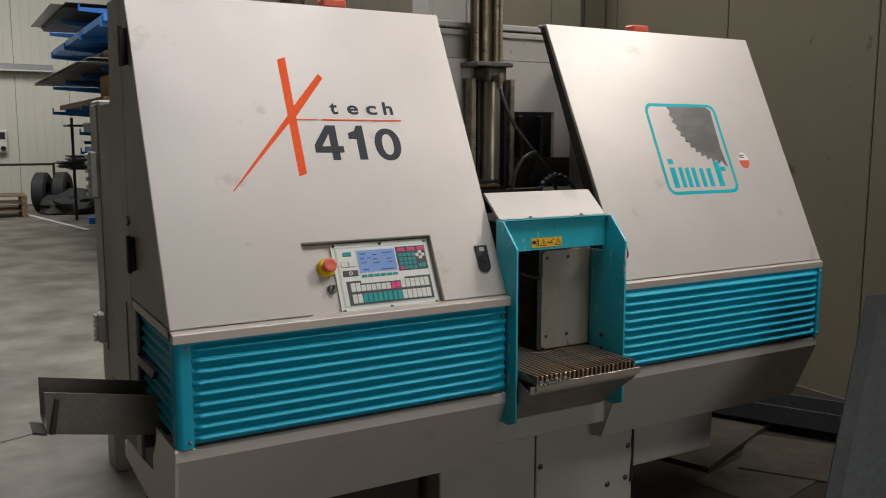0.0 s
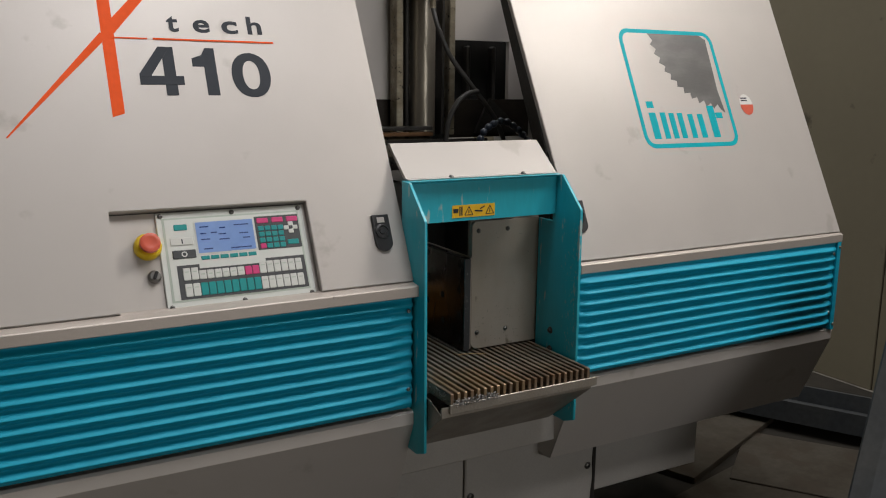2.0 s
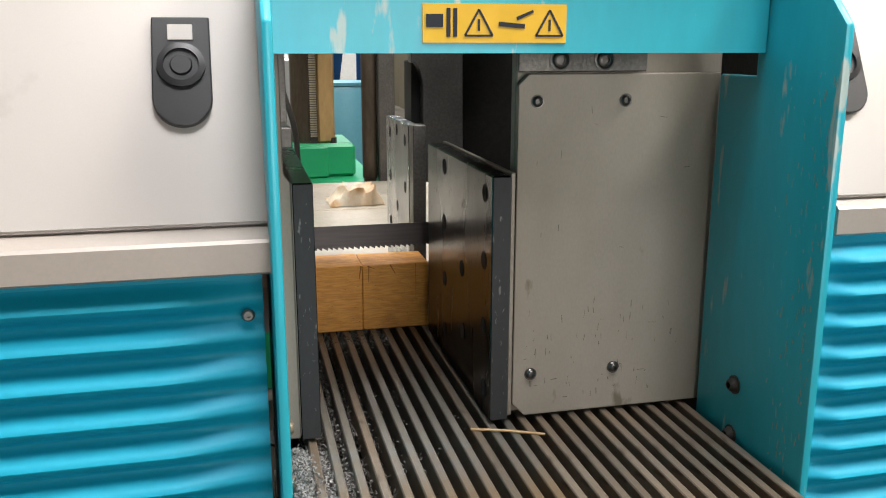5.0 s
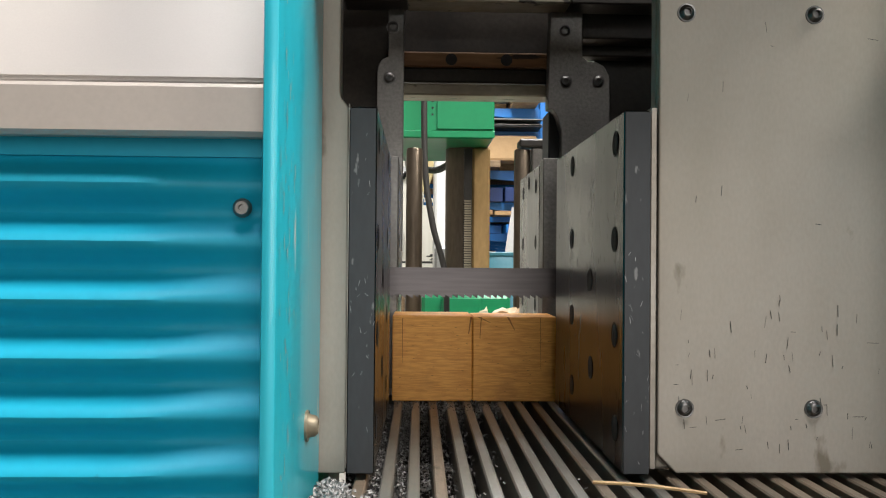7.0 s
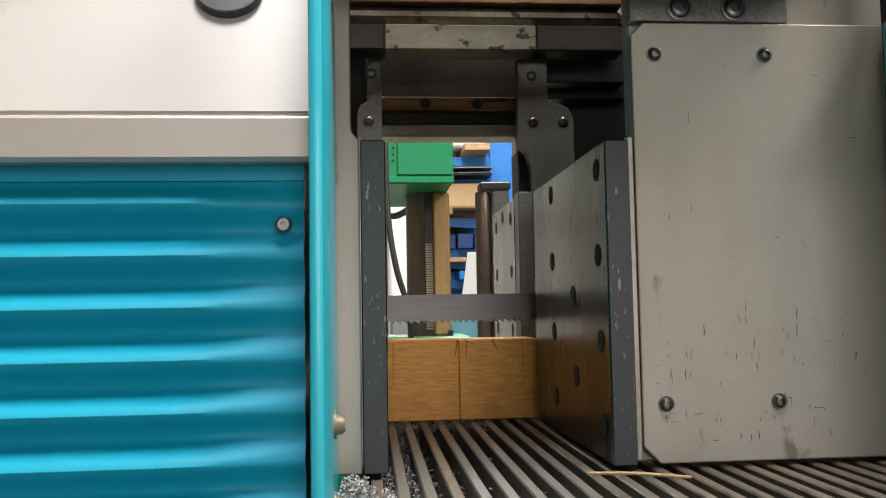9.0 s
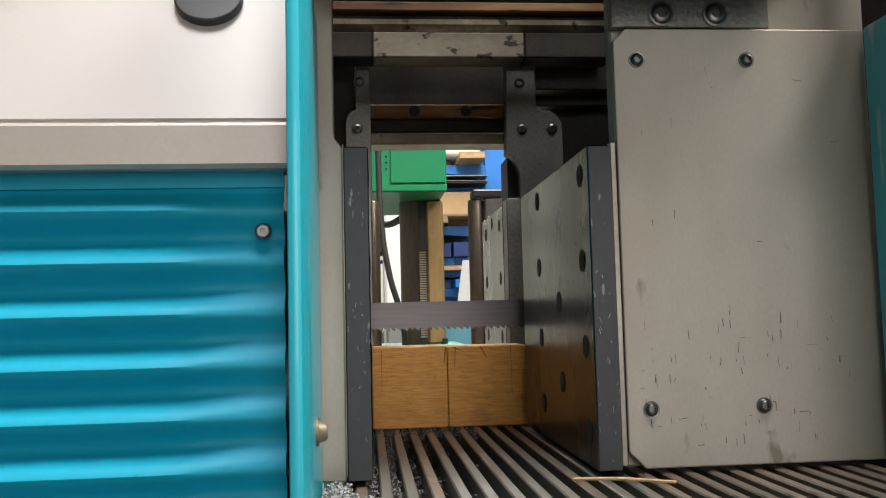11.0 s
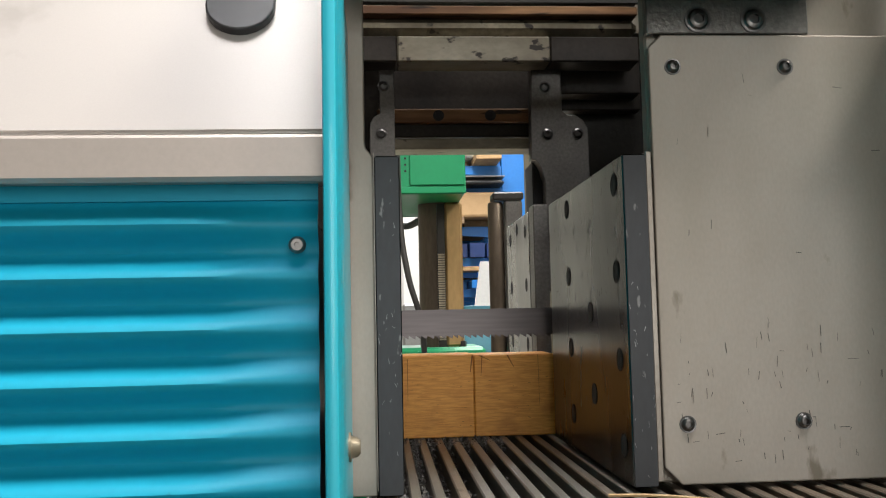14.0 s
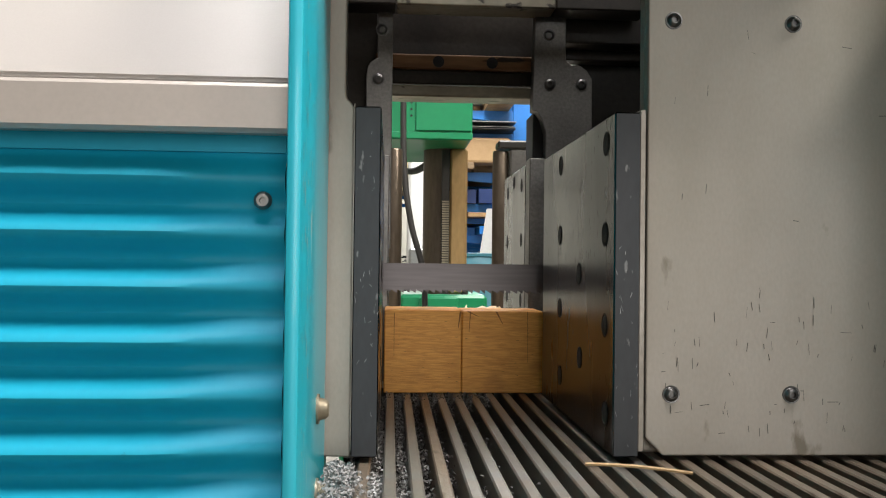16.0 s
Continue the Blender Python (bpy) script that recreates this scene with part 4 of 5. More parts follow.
    part("rear_body", box(XL + 0.02, -0.20, 0.62, 1.11, 0.60, 1.765, 0.004), M_SIDE, saw)
    part("rear_upper_body", box(XL + 0.016, -0.20, 0.60, 0.80, 1.766, Z_HT - 0.014, 0.004), M_SIDE, saw)
    part("rear_right_body", box(0.77, XR - 0.02, 0.62, 1.11, 0.55, Z_HT - 0.014, 0.004), M_SIDE, saw)
    part("right_end", prism([(0.050, 1.131), (hood_y(Z_HT) + 0.004, Z_HT - 0.002), (0.80, Z_HT - 0.002), (0.80, 0.52), (0.16, 0.51), (0.08, 0.78)], "x", XR - 0.012, XR - 0.004), M_SIDE, saw)


build_end()


def build_shroud():
    """The teal frame round the infeed."""
    side = [(0.115, 1.374), (0.075, 1.373), (-0.010, 1.286), (-0.014, 0.690), (0.03, 0.672), (0.18, 0.672), (0.18, 1.24), (0.115, 1.24)]
    left = part("left_shroud_plate", prism(side, "x", OL - 0.0085, OL, 0.0025), M_TEAL_WORN, saw, "teal side plate with chipped paint", True)
    right = part("right_shroud_plate", prism(side, "x", OR, OR + 0.0085, 0.0025), M_TEAL_WORN, saw, "teal side plate with chipped paint", True)
    for x, turn, par in ((OL, FACE_RIGHT, left), (OR, FACE_LEFT, right)):
        for z in (0.922, 0.866):
            screw(par, (x, 0.106, z), turn, 0.0075, 0.008, M_EDGE if par is left else M_DARK)
    rng = random.Random(12)
    for x, s, par in ((OL, 1, left), (OR, -1, right)):
        bm = bmesh.new()
        for _ in range(190):
            y = -0.007 + abs(rng.gauss(0, 0.030))
            if y > 0.17:
                continue
            z = rng.uniform(0.70, 1.25)
            w, h = rng.uniform(0.0003, 0.0016), rng.uniform(0.002, 0.013)
            lean = rng.uniform(-0.002, 0.002)
            bm.faces.new([bm.verts.new((x + s * 0.0004, yy, zz)) for yy, zz in ((y, z), (y + w, z + h * 0.2), (y + w * 0.8 + lean, z + h), (y + lean, z + h * 0.8))])
        tagged(part("paint_chips", bm, M_TEAL_EDGE, par, "pale chips and scrapes in the paint"), kind="stuff")
    part("cross_plate", prism([(0.078, 1.3735), (0.12, 1.3735), (0.12, 1.369), (0.104, 1.369), (0.104, 1.262), (0.100, 1.262), (0.100, 1.366)], "x", OL + 0.001, OR - 0.001), M_TEAL_WORN, saw, "teal front cross plate", False)
    # warning sticker strip with four signs
    st = part("warning_sticker", box(0.000, 0.131, 0.0986, 0.0995, 1.271, 1.304), M_YELLOW, saw, "torn yellow warning sticker with black signs")

    def ink(pts):
        part("sign_mark", prism(pts, "y", 0.0978, 0.0984), M_GREY_INK, st)
    ink([(0.003, 1.284), (0.018, 1.284), (0.018, 1.295), (0.003, 1.295)])
    ink([(0.021, 1.276), (0.0245, 1.276), (0.0245, 1.300), (0.021, 1.300)])
    ink([(0.027, 1.276), (0.0305, 1.276), (0.0305, 1.300), (0.027, 1.300)])
    for x in (0.050, 0.115):
        for s0, s1 in (((-0.0125, 0), (0, 0.022)), ((0, 0.022), (0.0125, 0)), ((0.0125, 0), (-0.0125, 0))):
            (xa, za), (xb, zb) = s0, s1
            d = Vector((xb - xa, zb - za)).normalized()
            nn = Vector((-d.y, d.x)) * 0.0009
            ink([(x + xa + nn.x, 1.277 + za + nn.y), (x + xb + nn.x, 1.277 + zb + nn.y), (x + xb - nn.x, 1.277 + zb - nn.y), (x + xa - nn.x, 1.277 + za - nn.y)])
        ink([(x - 0.001, 1.281), (x + 0.001, 1.281), (x + 0.001, 1.291), (x - 0.001, 1.291)])
    ink([(0.068, 1.285), (0.092, 1.283), (0.092, 1.287), (0.068, 1.289)])
    ink([(0.085, 1.290), (0.100, 1.297), (0.099, 1.299), (0.084, 1.293)])
    # unseen plate added to keep light from above off the inside
    part("shroud_roof", box(OL + 0.001, OR - 0.001, 0.106, 0.40, 1.362, 1.3685), M_DARK, saw)
    # light flap above
    flap = [(0.108, 1.378), (0.205, 1.460), (0.215, 1.460), (0.215, 1.455), (0.118, 1.374)]
    fl = part("upper_flap", prism(flap, "x", -0.130, 0.336), M_HOOD, saw, "light warm grey cover flap")
    part("flap_flange", box(-0.128, 0.334, 0.10, 0.125, 1.3745, 1.3775, 0.001), M_HOOD, saw)
    for x in (0.0, 0.225):
        screw(fl, (x, 0.106, 1.3775), pose(0, 0, 0), 0.006, 0.006)


build_shroud()


def build_infeed():
    # tray below the bar bed
    tray = [(-0.085, 0.808), (-0.085, 0.834), (-0.081, 0.834), (-0.079, 0.812), (0.10, 0.665), (0.16, 0.665), (0.16, 0.660), (0.098, 0.660)]
    part("swarf_tray", prism(tray, "x", OL + 0.002, OR - 0.001), M_TRAY, saw, "bent sheet steel swarf tray")
    part("tray_lip", box(-0.110, 0.348, -0.094, -0.0885, 0.818, 0.842, 0.0012), M_TRAY, saw)
    for x in (OL + 0.0025, OR - 0.0045):
        part("tray_cheek", prism([(-0.085, 0.812), (-0.02, 0.835), (0.15, 0.84), (0.15, 0.665), (0.10, 0.665)], "x", x, x + 0.002), M_TRAY, saw)
    part("bed_support", box(OL + 0.006, OR - 0.006, 0.02, 0.045, 0.800, 0.836), M_DARK, saw)
    part("bed_support", box(OL + 0.006, OR - 0.006, 0.34, 0.365, 0.800, 0.836), M_DARK, saw)
    # near-black in colour so the gaps between the bars read as shaded
    part("chip_floor", box(OL + 0.006, OR - 0.006, 0.162, 0.62, 0.655, 0.664), M_SHADE_BLACK, saw)
    # bars of the bed
    part("bed_back", box(OL + 0.006, OR - 0.006, 0.612, 0.619, 0.665, 0.862), M_DARK, saw)
    bar = mesh_of("bed_bar", box(-0.0046, 0.0046, -0.088, 0.60, Z_BED - 0.032, Z_BED, 0.0012), M_BAR)
    bright_bar = mesh_of("bed_bar", box(-0.0046, 0.0046, -0.088, 0.60, Z_BED - 0.032, Z_BED, 0.0012), M_BAR_BRIGHT)
    for k in range(23):
        part_mesh("bed_bar", bright_bar if k in (1, 2, 4, 5, 6, 7, 8, 10, 11) else bar, saw, at=(-0.1012 + k * 0.01925, 0, 0))
    # grey posts either side and the bolted front plate
    pl = [(0.117, 0.886), (0.131, 0.872), (0.341, 0.872), (0.341, 1.241), (0.128, 1.241), (0.117, 1.230)]
    plate = part("front_plate", prism(pl, "y", 0.188, 0.196, 0.0012), M_PLATE, saw, "scratched grey painted plate with four screws")
    for x in (0.137, 0.2335):
        for z in (0.920, 1.2135):
            screw(plate, (x, 0.188, z), FACE_FRONT, 0.0052, 0.0045)
    rng = random.Random(21)
    bm = bmesh.new()
    for _ in range(75):
        x, z, h = rng.uniform(0.125, 0.31), rng.uniform(0.885, 1.0) if rng.random() < 0.8 else rng.uniform(0.9, 1.22), rng.uniform(0.002, 0.009)
        lean = rng.uniform(-0.0012, 0.0012)
        w = rng.uniform(0.0002, 0.0006)
        if rng.random() < 0.2:
            bm.faces.new([bm.verts.new(v) for v in ((x, 0.1875, z), (x + h, 0.1875, z + lean), (x + h, 0.1875, z + lean + w), (x, 0.1875, z + w))])
        else:
            bm.faces.new([bm.verts.new(v) for v in ((x, 0.1875, z), (x + w, 0.1875, z), (x + w + lean, 0.1875, z + h), (x + lean, 0.1875, z + h))])
    sc = part("scuffing", bm, M_SCRATCH, plate, "fine dark scratches in the paint")
    tagged(sc, kind="stuff")
    part("left_post", prism([(-0.135, 0.872), (-0.1125, 0.872), (-0.1125, 1.139), (-0.1145, 1.142), (-0.118, 1.146), (-0.119, 1.152), (-0.119, 1.36), (-0.135, 1.36)], "y", 0.186, 0.205, 0.0012), M_PLATE, saw)
    up = part("upper_plate", box(0.117, 0.257, 0.190, 0.20, 1.2425, 1.33, 0.001), M_GUIDE, saw)
    for x in (0.161, 0.209):
        screw(up, (x, 0.190, 1.2545), FACE_FRONT, 0.0085, 0.004)
    part("right_post", box(0.118, 0.350, 0.201, 0.216, 0.872, 1.36, 0.002), M_PLATE, saw)
    # jaws: polished cheeks, counterbored holes as black discs for their shade
    for nm, xa, xb, inner in (("left_jaw", -0.1115, -0.0915, -0.0915), ("right_jaw", 0.0895, 0.1095, 0.0895)):
        jaw = part(nm, box(xa, xb, 0.182, 0.492, 0.872, 1.1395, 0.0016), M_JAW, saw, "polished dark steel vise jaw with screw holes")
        part("jaw_front", box(xa + 0.0008, xb - 0.0008, 0.1806, 0.1822, 0.8735, 1.138), M_JAW_FRONT, jaw)
        rng = random.Random(5 if xa > 0 else 6)
        bm = bmesh.new()
        for _ in range(20):
            x, z = rng.uniform(xa + 0.0015, xb - 0.0015), rng.uniform(0.88, 1.13) if rng.random() < 0.4 else rng.uniform(0.90, 1.02)
            w, h, l = rng.uniform(0.00015, 0.0004), rng.uniform(0.001, 0.005), rng.uniform(-0.002, 0.002)
            bm.faces.new([bm.verts.new(v) for v in ((x, 0.1801, z), (x + w, 0.1801, z), (x + w + l, 0.1801, z + h), (x + l, 0.1801, z + h))])
        tagged(part("scuffing", bm, M_SCRATCH_LIGHT, jaw, "fine bright scratches in the steel"), kind="stuff")
        s = 1 if inner == xa else -1
        shim_a, shim_b = (xb + 0.0004, xb + 0.005) if s > 0 else (xa - 0.0008, xa - 0.0002)
        part("jaw_shim", box(shim_a, shim_b, 0.184, 0.49, 0.876, 1.142, 0.0006), M_TRAY, jaw)
        turn = FACE_LEFT if s > 0 else FACE_RIGHT
        for y, z in ((0.209, 1.118), (0.211, 1.045), (0.209, 0.972), (0.206, 0.902), (0.394, 1.121), (0.395, 1.050), (0.393, 0.976), (0.391, 0.908), (0.305, 1.012), (0.300, 0.936)):
            m = at_place(inner, y, z, turn)
            part("screw_hole", turned([(0.0100, 0.0004), (0.0085, 0.0006), (0.0078, 0.0002), (0.0072, 0.0005), (0.0035, 0.0006), (0, 0.0003)], m, 18), M_HOLE, jaw)
        bm = bmesh.new()
        for _ in range(170):
            y, z = rng.uniform(0.19, 0.486), rng.uniform(0.99, 1.13) if rng.random() < 0.75 else rng.uniform(0.88, 1.0)
            w, h = rng.uniform(0.0003, 0.0011), rng.uniform(0.002, 0.009)
            lean = rng.uniform(-0.002, 0.002)
            bm.faces.new([bm.verts.new((inner - s * 0.0003, yy, zz)) for yy, zz in ((y, z), (y + w, z + h * 0.15), (y + w + lean, z + h), (y + lean, z + h * 0.85))])
        tagged(part("oil_film", bm, M_SCRATCH, jaw, "dark oil streaks and scores on the jaw face"), kind="stuff")
    # rear jaws
    for nm, xa, xb, inner in (("left_rear_jaw", -0.106, -0.086, -0.086), ("right_rear_jaw", 0.0905, 0.110, 0.0905)):
        jaw = part(nm, box(xa, xb, 0.636, 0.84, 0.872, 1.150, 0.0016), M_REAR_JAW, saw, "bright steel rear vise jaw")
        part("jaw_key", box(xa, xb, 0.600, 0.632, 0.872, 1.154, 0.0012), M_GUIDE, jaw)
        turn = FACE_LEFT if xb > 0 else FACE_RIGHT
        # holes again as black discs that carry their shade
        for y, zs in ((0.665, (1.125, 1.052, 0.972)), (0.80, (1.125, 1.052, 0.972)), (0.735, (1.135, 1.01))):
            for z in zs:
                m = at_place(inner, y, z, turn)
                part("screw_hole", turned([(0.0095, 0.0004), (0.007, 0.0006), (0, 0.0003)], m, 16), M_HOLE, jaw)
    # band blade with teeth along its lower edge
    bm = bmesh.new()
    top, z0 = 1.0195, 0.9885
    add_box(bm, -0.30, 0.40, 0.5445, 0.5458, z0, top)
    x = -0.30
    k = 0
    while x < 0.395:
        p = (0.0085, 0.0065, 0.0075)[k % 3]
        o = (-0.0004, 0.0004, 0.0)[k % 3]
        bm.faces.new([bm.verts.new(v) for v in ((x, 0.545 + o, z0), (x + p, 0.545 + o, z0), (x + p * 0.9, 0.545 + 2 * o, z0 - 0.0042))])
        x += p
        k += 1
    part("band_blade", bm, M_BLADE, saw, "grey steel band saw blade with fine teeth")


build_infeed()


def build_gantry():
    """Rails, beams and cheeks over the cutting gap."""
    Y = 0.75

    def P(x, z, y=Y):
        k = (y + 0.507) / 1.107
        return -0.109 + (x + 0.109) * k, 1.004 + (z - 1.004) * k

    def bar(name, x0, x1, z0, z1, y, depth, material, label="", bevel=0.002):
        (a, c), (b, d) = P(x0, z0, y), P(x1, z1, y)
        return part(name, box(a, b, y, y + depth, c, d, bevel), material, saw, label)
    bar("upper_rail", -0.16, 0.24, 1.4065, 1.4195, 0.70, 0.03, M_RAIL, "rusty brown guide rail")
    bar("upper_cover", -0.16, 0.24, 1.4225, 1.434, 0.705, 0.05, M_DARK)
    bar("round_beam", -0.16, 0.24, 1.3795, 1.4045, 0.71, 0.05, M_TUBE, "", 0.010)
    bar("beam_ledge", -0.082, 0.120, 1.3435, 1.378, 0.708, 0.05, M_LEDGE, "oily bright machined ledge")
    # ledge sides, webs and groove set near-black, their shade as colour
    bar("beam_ledge_side", -0.16, -0.0825, 1.3435, 1.378, 0.709, 0.05, M_SHADE_BLACK)
    bar("beam_ledge_side", 0.1205, 0.24, 1.3435, 1.378, 0.709, 0.05, M_SHADE_BLACK)
    bar("beam_side_web", 0.131, 0.24, 1.30, 1.342, 0.78, 0.05, M_SHADE_BLACK)
    bar("beam_web", -0.16, 0.24, 1.278, 1.345, 0.82, 0.03, M_SHADE_BLACK)
    rail = bar("lower_rail", -0.112, 0.10, 1.262, 1.281, 0.79, 0.03, M_RAIL, "rusty brown guide rail with screws")
    for x in (-0.030, 0.038):
        a, c = P(x, 1.2715, 0.79)
        part("rail_screw", turned([(0.0085, 0), (0.0085, 0.001), (0.006, 0.001), (0.006, 0.0004), (0, 0.0004)], at_place(a, 0.7898, c, FACE_FRONT), 16), M_HOLE, rail)
    bar("rail_groove", -0.12, 0.12, 1.243, 1.261, 0.80, 0.02, M_SHADE_BLACK)
    bar("lower_ledge", -0.12, 0.12, 1.2275, 1.2415, 0.785, 0.05, M_LEDGE)
    # cheeks
    right = [(0.0935, 1.342), (0.133, 1.342), (0.133, 1.278), (0.140, 1.272), (0.150, 1.272), (0.160, 1.266), (0.167, 1.254), (0.168, 1.04), (0.108, 1.04),
             (0.108, 1.185), (0.103, 1.203), (0.097, 1.212), (0.0905, 1.213), (0.0915, 1.25)]
    ch = [P(x, z) for x, z in right]
    left = [(-0.084, 1.385), (-0.084, 1.04), (-0.121, 1.04), (-0.121, 1.288), (-0.1195, 1.298), (-0.115, 1.306), (-0.108, 1.310), (-0.1055, 1.311), (-0.1055, 1.385)]
    for outline, nm, bolts in ((ch, "right_guide_cheek", [P(*q) for q in ((0.111, 1.309), (0.1125, 1.247), (0.153, 1.2475))]),
                               (left, "left_guide_cheek", [(-0.104, 1.281), (-0.0995, 1.352)])):
        c = part(nm, prism(outline, "y", Y, Y + 0.025, 0.0012), M_GUIDE, saw, "dark machined guide cheek with socket screws")
        for a, b in bolts:
            screw(c, (a, Y, b), FACE_FRONT, 0.0068, 0.004)
    # block added behind the notch, black for the shade in it
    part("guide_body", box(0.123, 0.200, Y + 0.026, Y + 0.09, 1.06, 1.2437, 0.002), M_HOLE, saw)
    # added walls of the saw tunnel, dark in colour for the deep shade
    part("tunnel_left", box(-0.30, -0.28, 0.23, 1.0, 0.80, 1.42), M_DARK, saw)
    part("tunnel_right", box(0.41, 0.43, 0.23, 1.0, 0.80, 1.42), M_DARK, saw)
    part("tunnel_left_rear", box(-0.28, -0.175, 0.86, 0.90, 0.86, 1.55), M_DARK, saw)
    # near-black filler added to close the shaded gap beside the cheek
    part("left_side_web", box(-0.28, -0.1075, 0.79, 0.81, 0.95, 1.40), M_SHADE_BLACK, saw)
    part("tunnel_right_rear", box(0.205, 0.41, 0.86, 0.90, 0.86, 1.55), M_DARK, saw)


build_gantry()


def build_tower():
    """Hydraulic cylinder, beams and hoses seen between the hoods."""
    part("rear_beam", box(-0.30, 0.765, 0.89, 0.95, 1.985, 2.110, 0.004), M_BODY, saw)
    part("beam_cap", box(-0.30, 0.765, 0.885, 0.99, 2.116, 2.142, 0.004), M_BODY, saw)
    part("beam_strip", box(-0.30, 0.765, 0.882, 0.889, 2.085, 2.104, 0.001), M_BODY, saw)
    bm = bmesh.new()
    for a, b, c, d in ((-0.30, 0.44, 1.56, 1.983), (0.4401, 0.765, 1.765, 1.983), (0.67, 0.765, 1.56, 1.7649)):
        add_box(bm, a, b, 0.86, 0.88, c, d)
    part("back_plate", bm, M_HOOD, saw, "grey back plate with a rounded window")
    # near-black plate added where the lower back lies in shade
    part("lower_web", box(-0.17, 0.765, 0.862, 0.878, 1.425, 1.559), M_SHADE_BLACK, saw)
    # black sheet behind the window opening, as its inner shade
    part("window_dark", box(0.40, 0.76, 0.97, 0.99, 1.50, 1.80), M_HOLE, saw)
    part("window_rib", box(0.530, 0.546, 0.92, 0.96, 1.50, 1.75, 0.006), M_DARK, saw)
    part("window_rib", box(0.640, 0.655, 0.92, 0.96, 1.50, 1.75, 0.006), M_DARK, saw)
    part("slant_plate", prism([(0.52, 1.44), (0.70, 1.44), (0.66, 1.50), (0.58, 1.565)], "y", 0.84, 0.855), M_DARK, saw)
    # cylinder
    for x, y in ((0.194, 0.775), (0.226, 0.76), (0.281, 0.76), (0.314, 0.775)):
        part("tie_rod", turned([(0.011, 1.965), (0.011, 2.75), (0, 2.75)], Matrix.Translation((x, y, 0)), 14), M_EDGE, saw, smooth=True)
    part("cylinder_barrel", turned([(0.055, 1.965), (0.055, 2.75), (0, 2.75)], Matrix.Translation((0.254, 0.82, 0)), 28), M_COLUMN, saw, "greasy hydraulic cylinder barrel", True)
    part("cylinder_flange", box(0.165, 0.352, 0.73, 0.858, 1.945, 1.965, 0.004), M_GUIDE, saw)
    part("cylinder_head", box(0.236, 0.332, 0.75, 0.856, 1.885, 1.944, 0.005), M_GUIDE, saw)
    part("piston_rod", turned([(0.044, 1.44), (0.044, 1.885), (0, 1.885)], Matrix.Translation((0.288, 0.812, 0)), 28), M_ROD, saw, "oily hydraulic piston rod", True)
    for x in (0.225, 0.362):
        part("rod_guide", box(x - 0.006, x + 0.006, 0.80, 0.85, 1.44, 1.90, 0.002), M_DARK, saw)
    part("tower_rail", box(0.180, 0.206, 0.79, 0.84, 1.44, 1.90, 0.003), M_EDGE, saw)
    part("tower_rail", box(0.386, 0.410, 0.80, 0.84, 1.44, 1.90, 0.003), M_EDGE, saw)
    # dark strip added before the rail, where only shade shows
    part("tower_apron", box(-0.17, 0.42, 0.600, 0.606, 1.424, 1.440), M_DARK, saw)
    part("hose_fitting", turned([(0.010, 0), (0.010, 0.03), (0.013, 0.03), (0.013, 0.045), (0, 0.045)], at_place(0.266, 0.70, 1.852, pose(0, 0, 0)), 12), M_EDGE, saw, smooth=True)
    part("hose_fitting", turned([(0.012, 0), (0.012, 0.06), (0, 0.06)], at_place(0.266, 0.75, 1.905, FACE_FRONT), 12), M_EDGE, saw, smooth=True)
    hose = add_tube(bmesh.new(), curve_pts([(0.266, 0.70, 1.855), (0.270, 0.67, 1.79), (0.300, 0.64, 1.70), (0.355, 0.60, 1.61), (0.425, 0.57, 1.51), (0.460, 0.56, 1.43)]), 0.0078)
    part("hydraulic_hose", hose, M_RUBBER, saw, "black hydraulic hose", True)
    hose = add_tube(bmesh.new(), curve_pts([(0.262, 0.60, 1.435), (0.268, 0.59, 1.50), (0.292, 0.58, 1.555), (0.330, 0.58, 1.583), (0.372, 0.585, 1.590)]), 0.0085)
    part("hydraulic_hose", hose, M_RUBBER, saw, "black hydraulic hose", True)
    # jointed coolant hose of round segments on a core
    pts = curve_pts([(0.325, 0.50, 1.43), (0.345, 0.49, 1.475), (0.40, 0.48, 1.50), (0.45, 0.47, 1.475), (0.49, 0.46, 1.43), (0.50, 0.45, 1.41)], 10)
    coolant = part("coolant_hose", add_tube(bmesh.new(), pts, 0.0065), M_BLUEBLACK, saw, "blue-black jointed coolant hose", True)
    acc = 0.0
    for a, b in zip(pts, pts[1:]):
        acc += (b - a).length
        if acc > 0.019:
            acc = 0.0
            rot = (b - a).to_track_quat("Z", "Y").to_matrix().to_4x4()
            part("segment", turned([(0.006, -0.011), (0.011, -0.006), (0.0125, 0), (0.010, 0.006), (0.007, 0.010)], Matrix.Translation(a) @ rot, 12), M_BLUEBLACK, coolant, smooth=True)


build_tower()

# ---- things in and round the bandsaw ----


def build_timber():
    t = thing("timber_block", "oiled pine timber block clamped between the vise jaws", "wood block", (0, 0.56, Z_BED))
    part("left_half", box(-0.0895, 0.0005, 0.526, 0.598, Z_BED + 0.001, 0.9655, 0.0012), M_WOODBLOCK, t)
    part("right_half", box(0.0012, 0.0972, 0.5265, 0.598, Z_BED + 0.001, 0.9645, 0.0012), M_WOODBLOCK, t)
    rng = random.Random(8)
    bm = bmesh.new()
    for _ in range(60):
        x, z, w, h = rng.uniform(-0.085, 0.093), rng.uniform(0.873, 0.957), rng.uniform(0.0006, 0.003), rng.uniform(0.0002, 0.0005)
        if abs(x) < 0.004:
            continue
        bm.faces.new([bm.verts.new(v) for v in ((x, 0.5257, z), (x + w, 0.5257, z), (x + w, 0.5257, z + h), (x, 0.5257, z + h))])
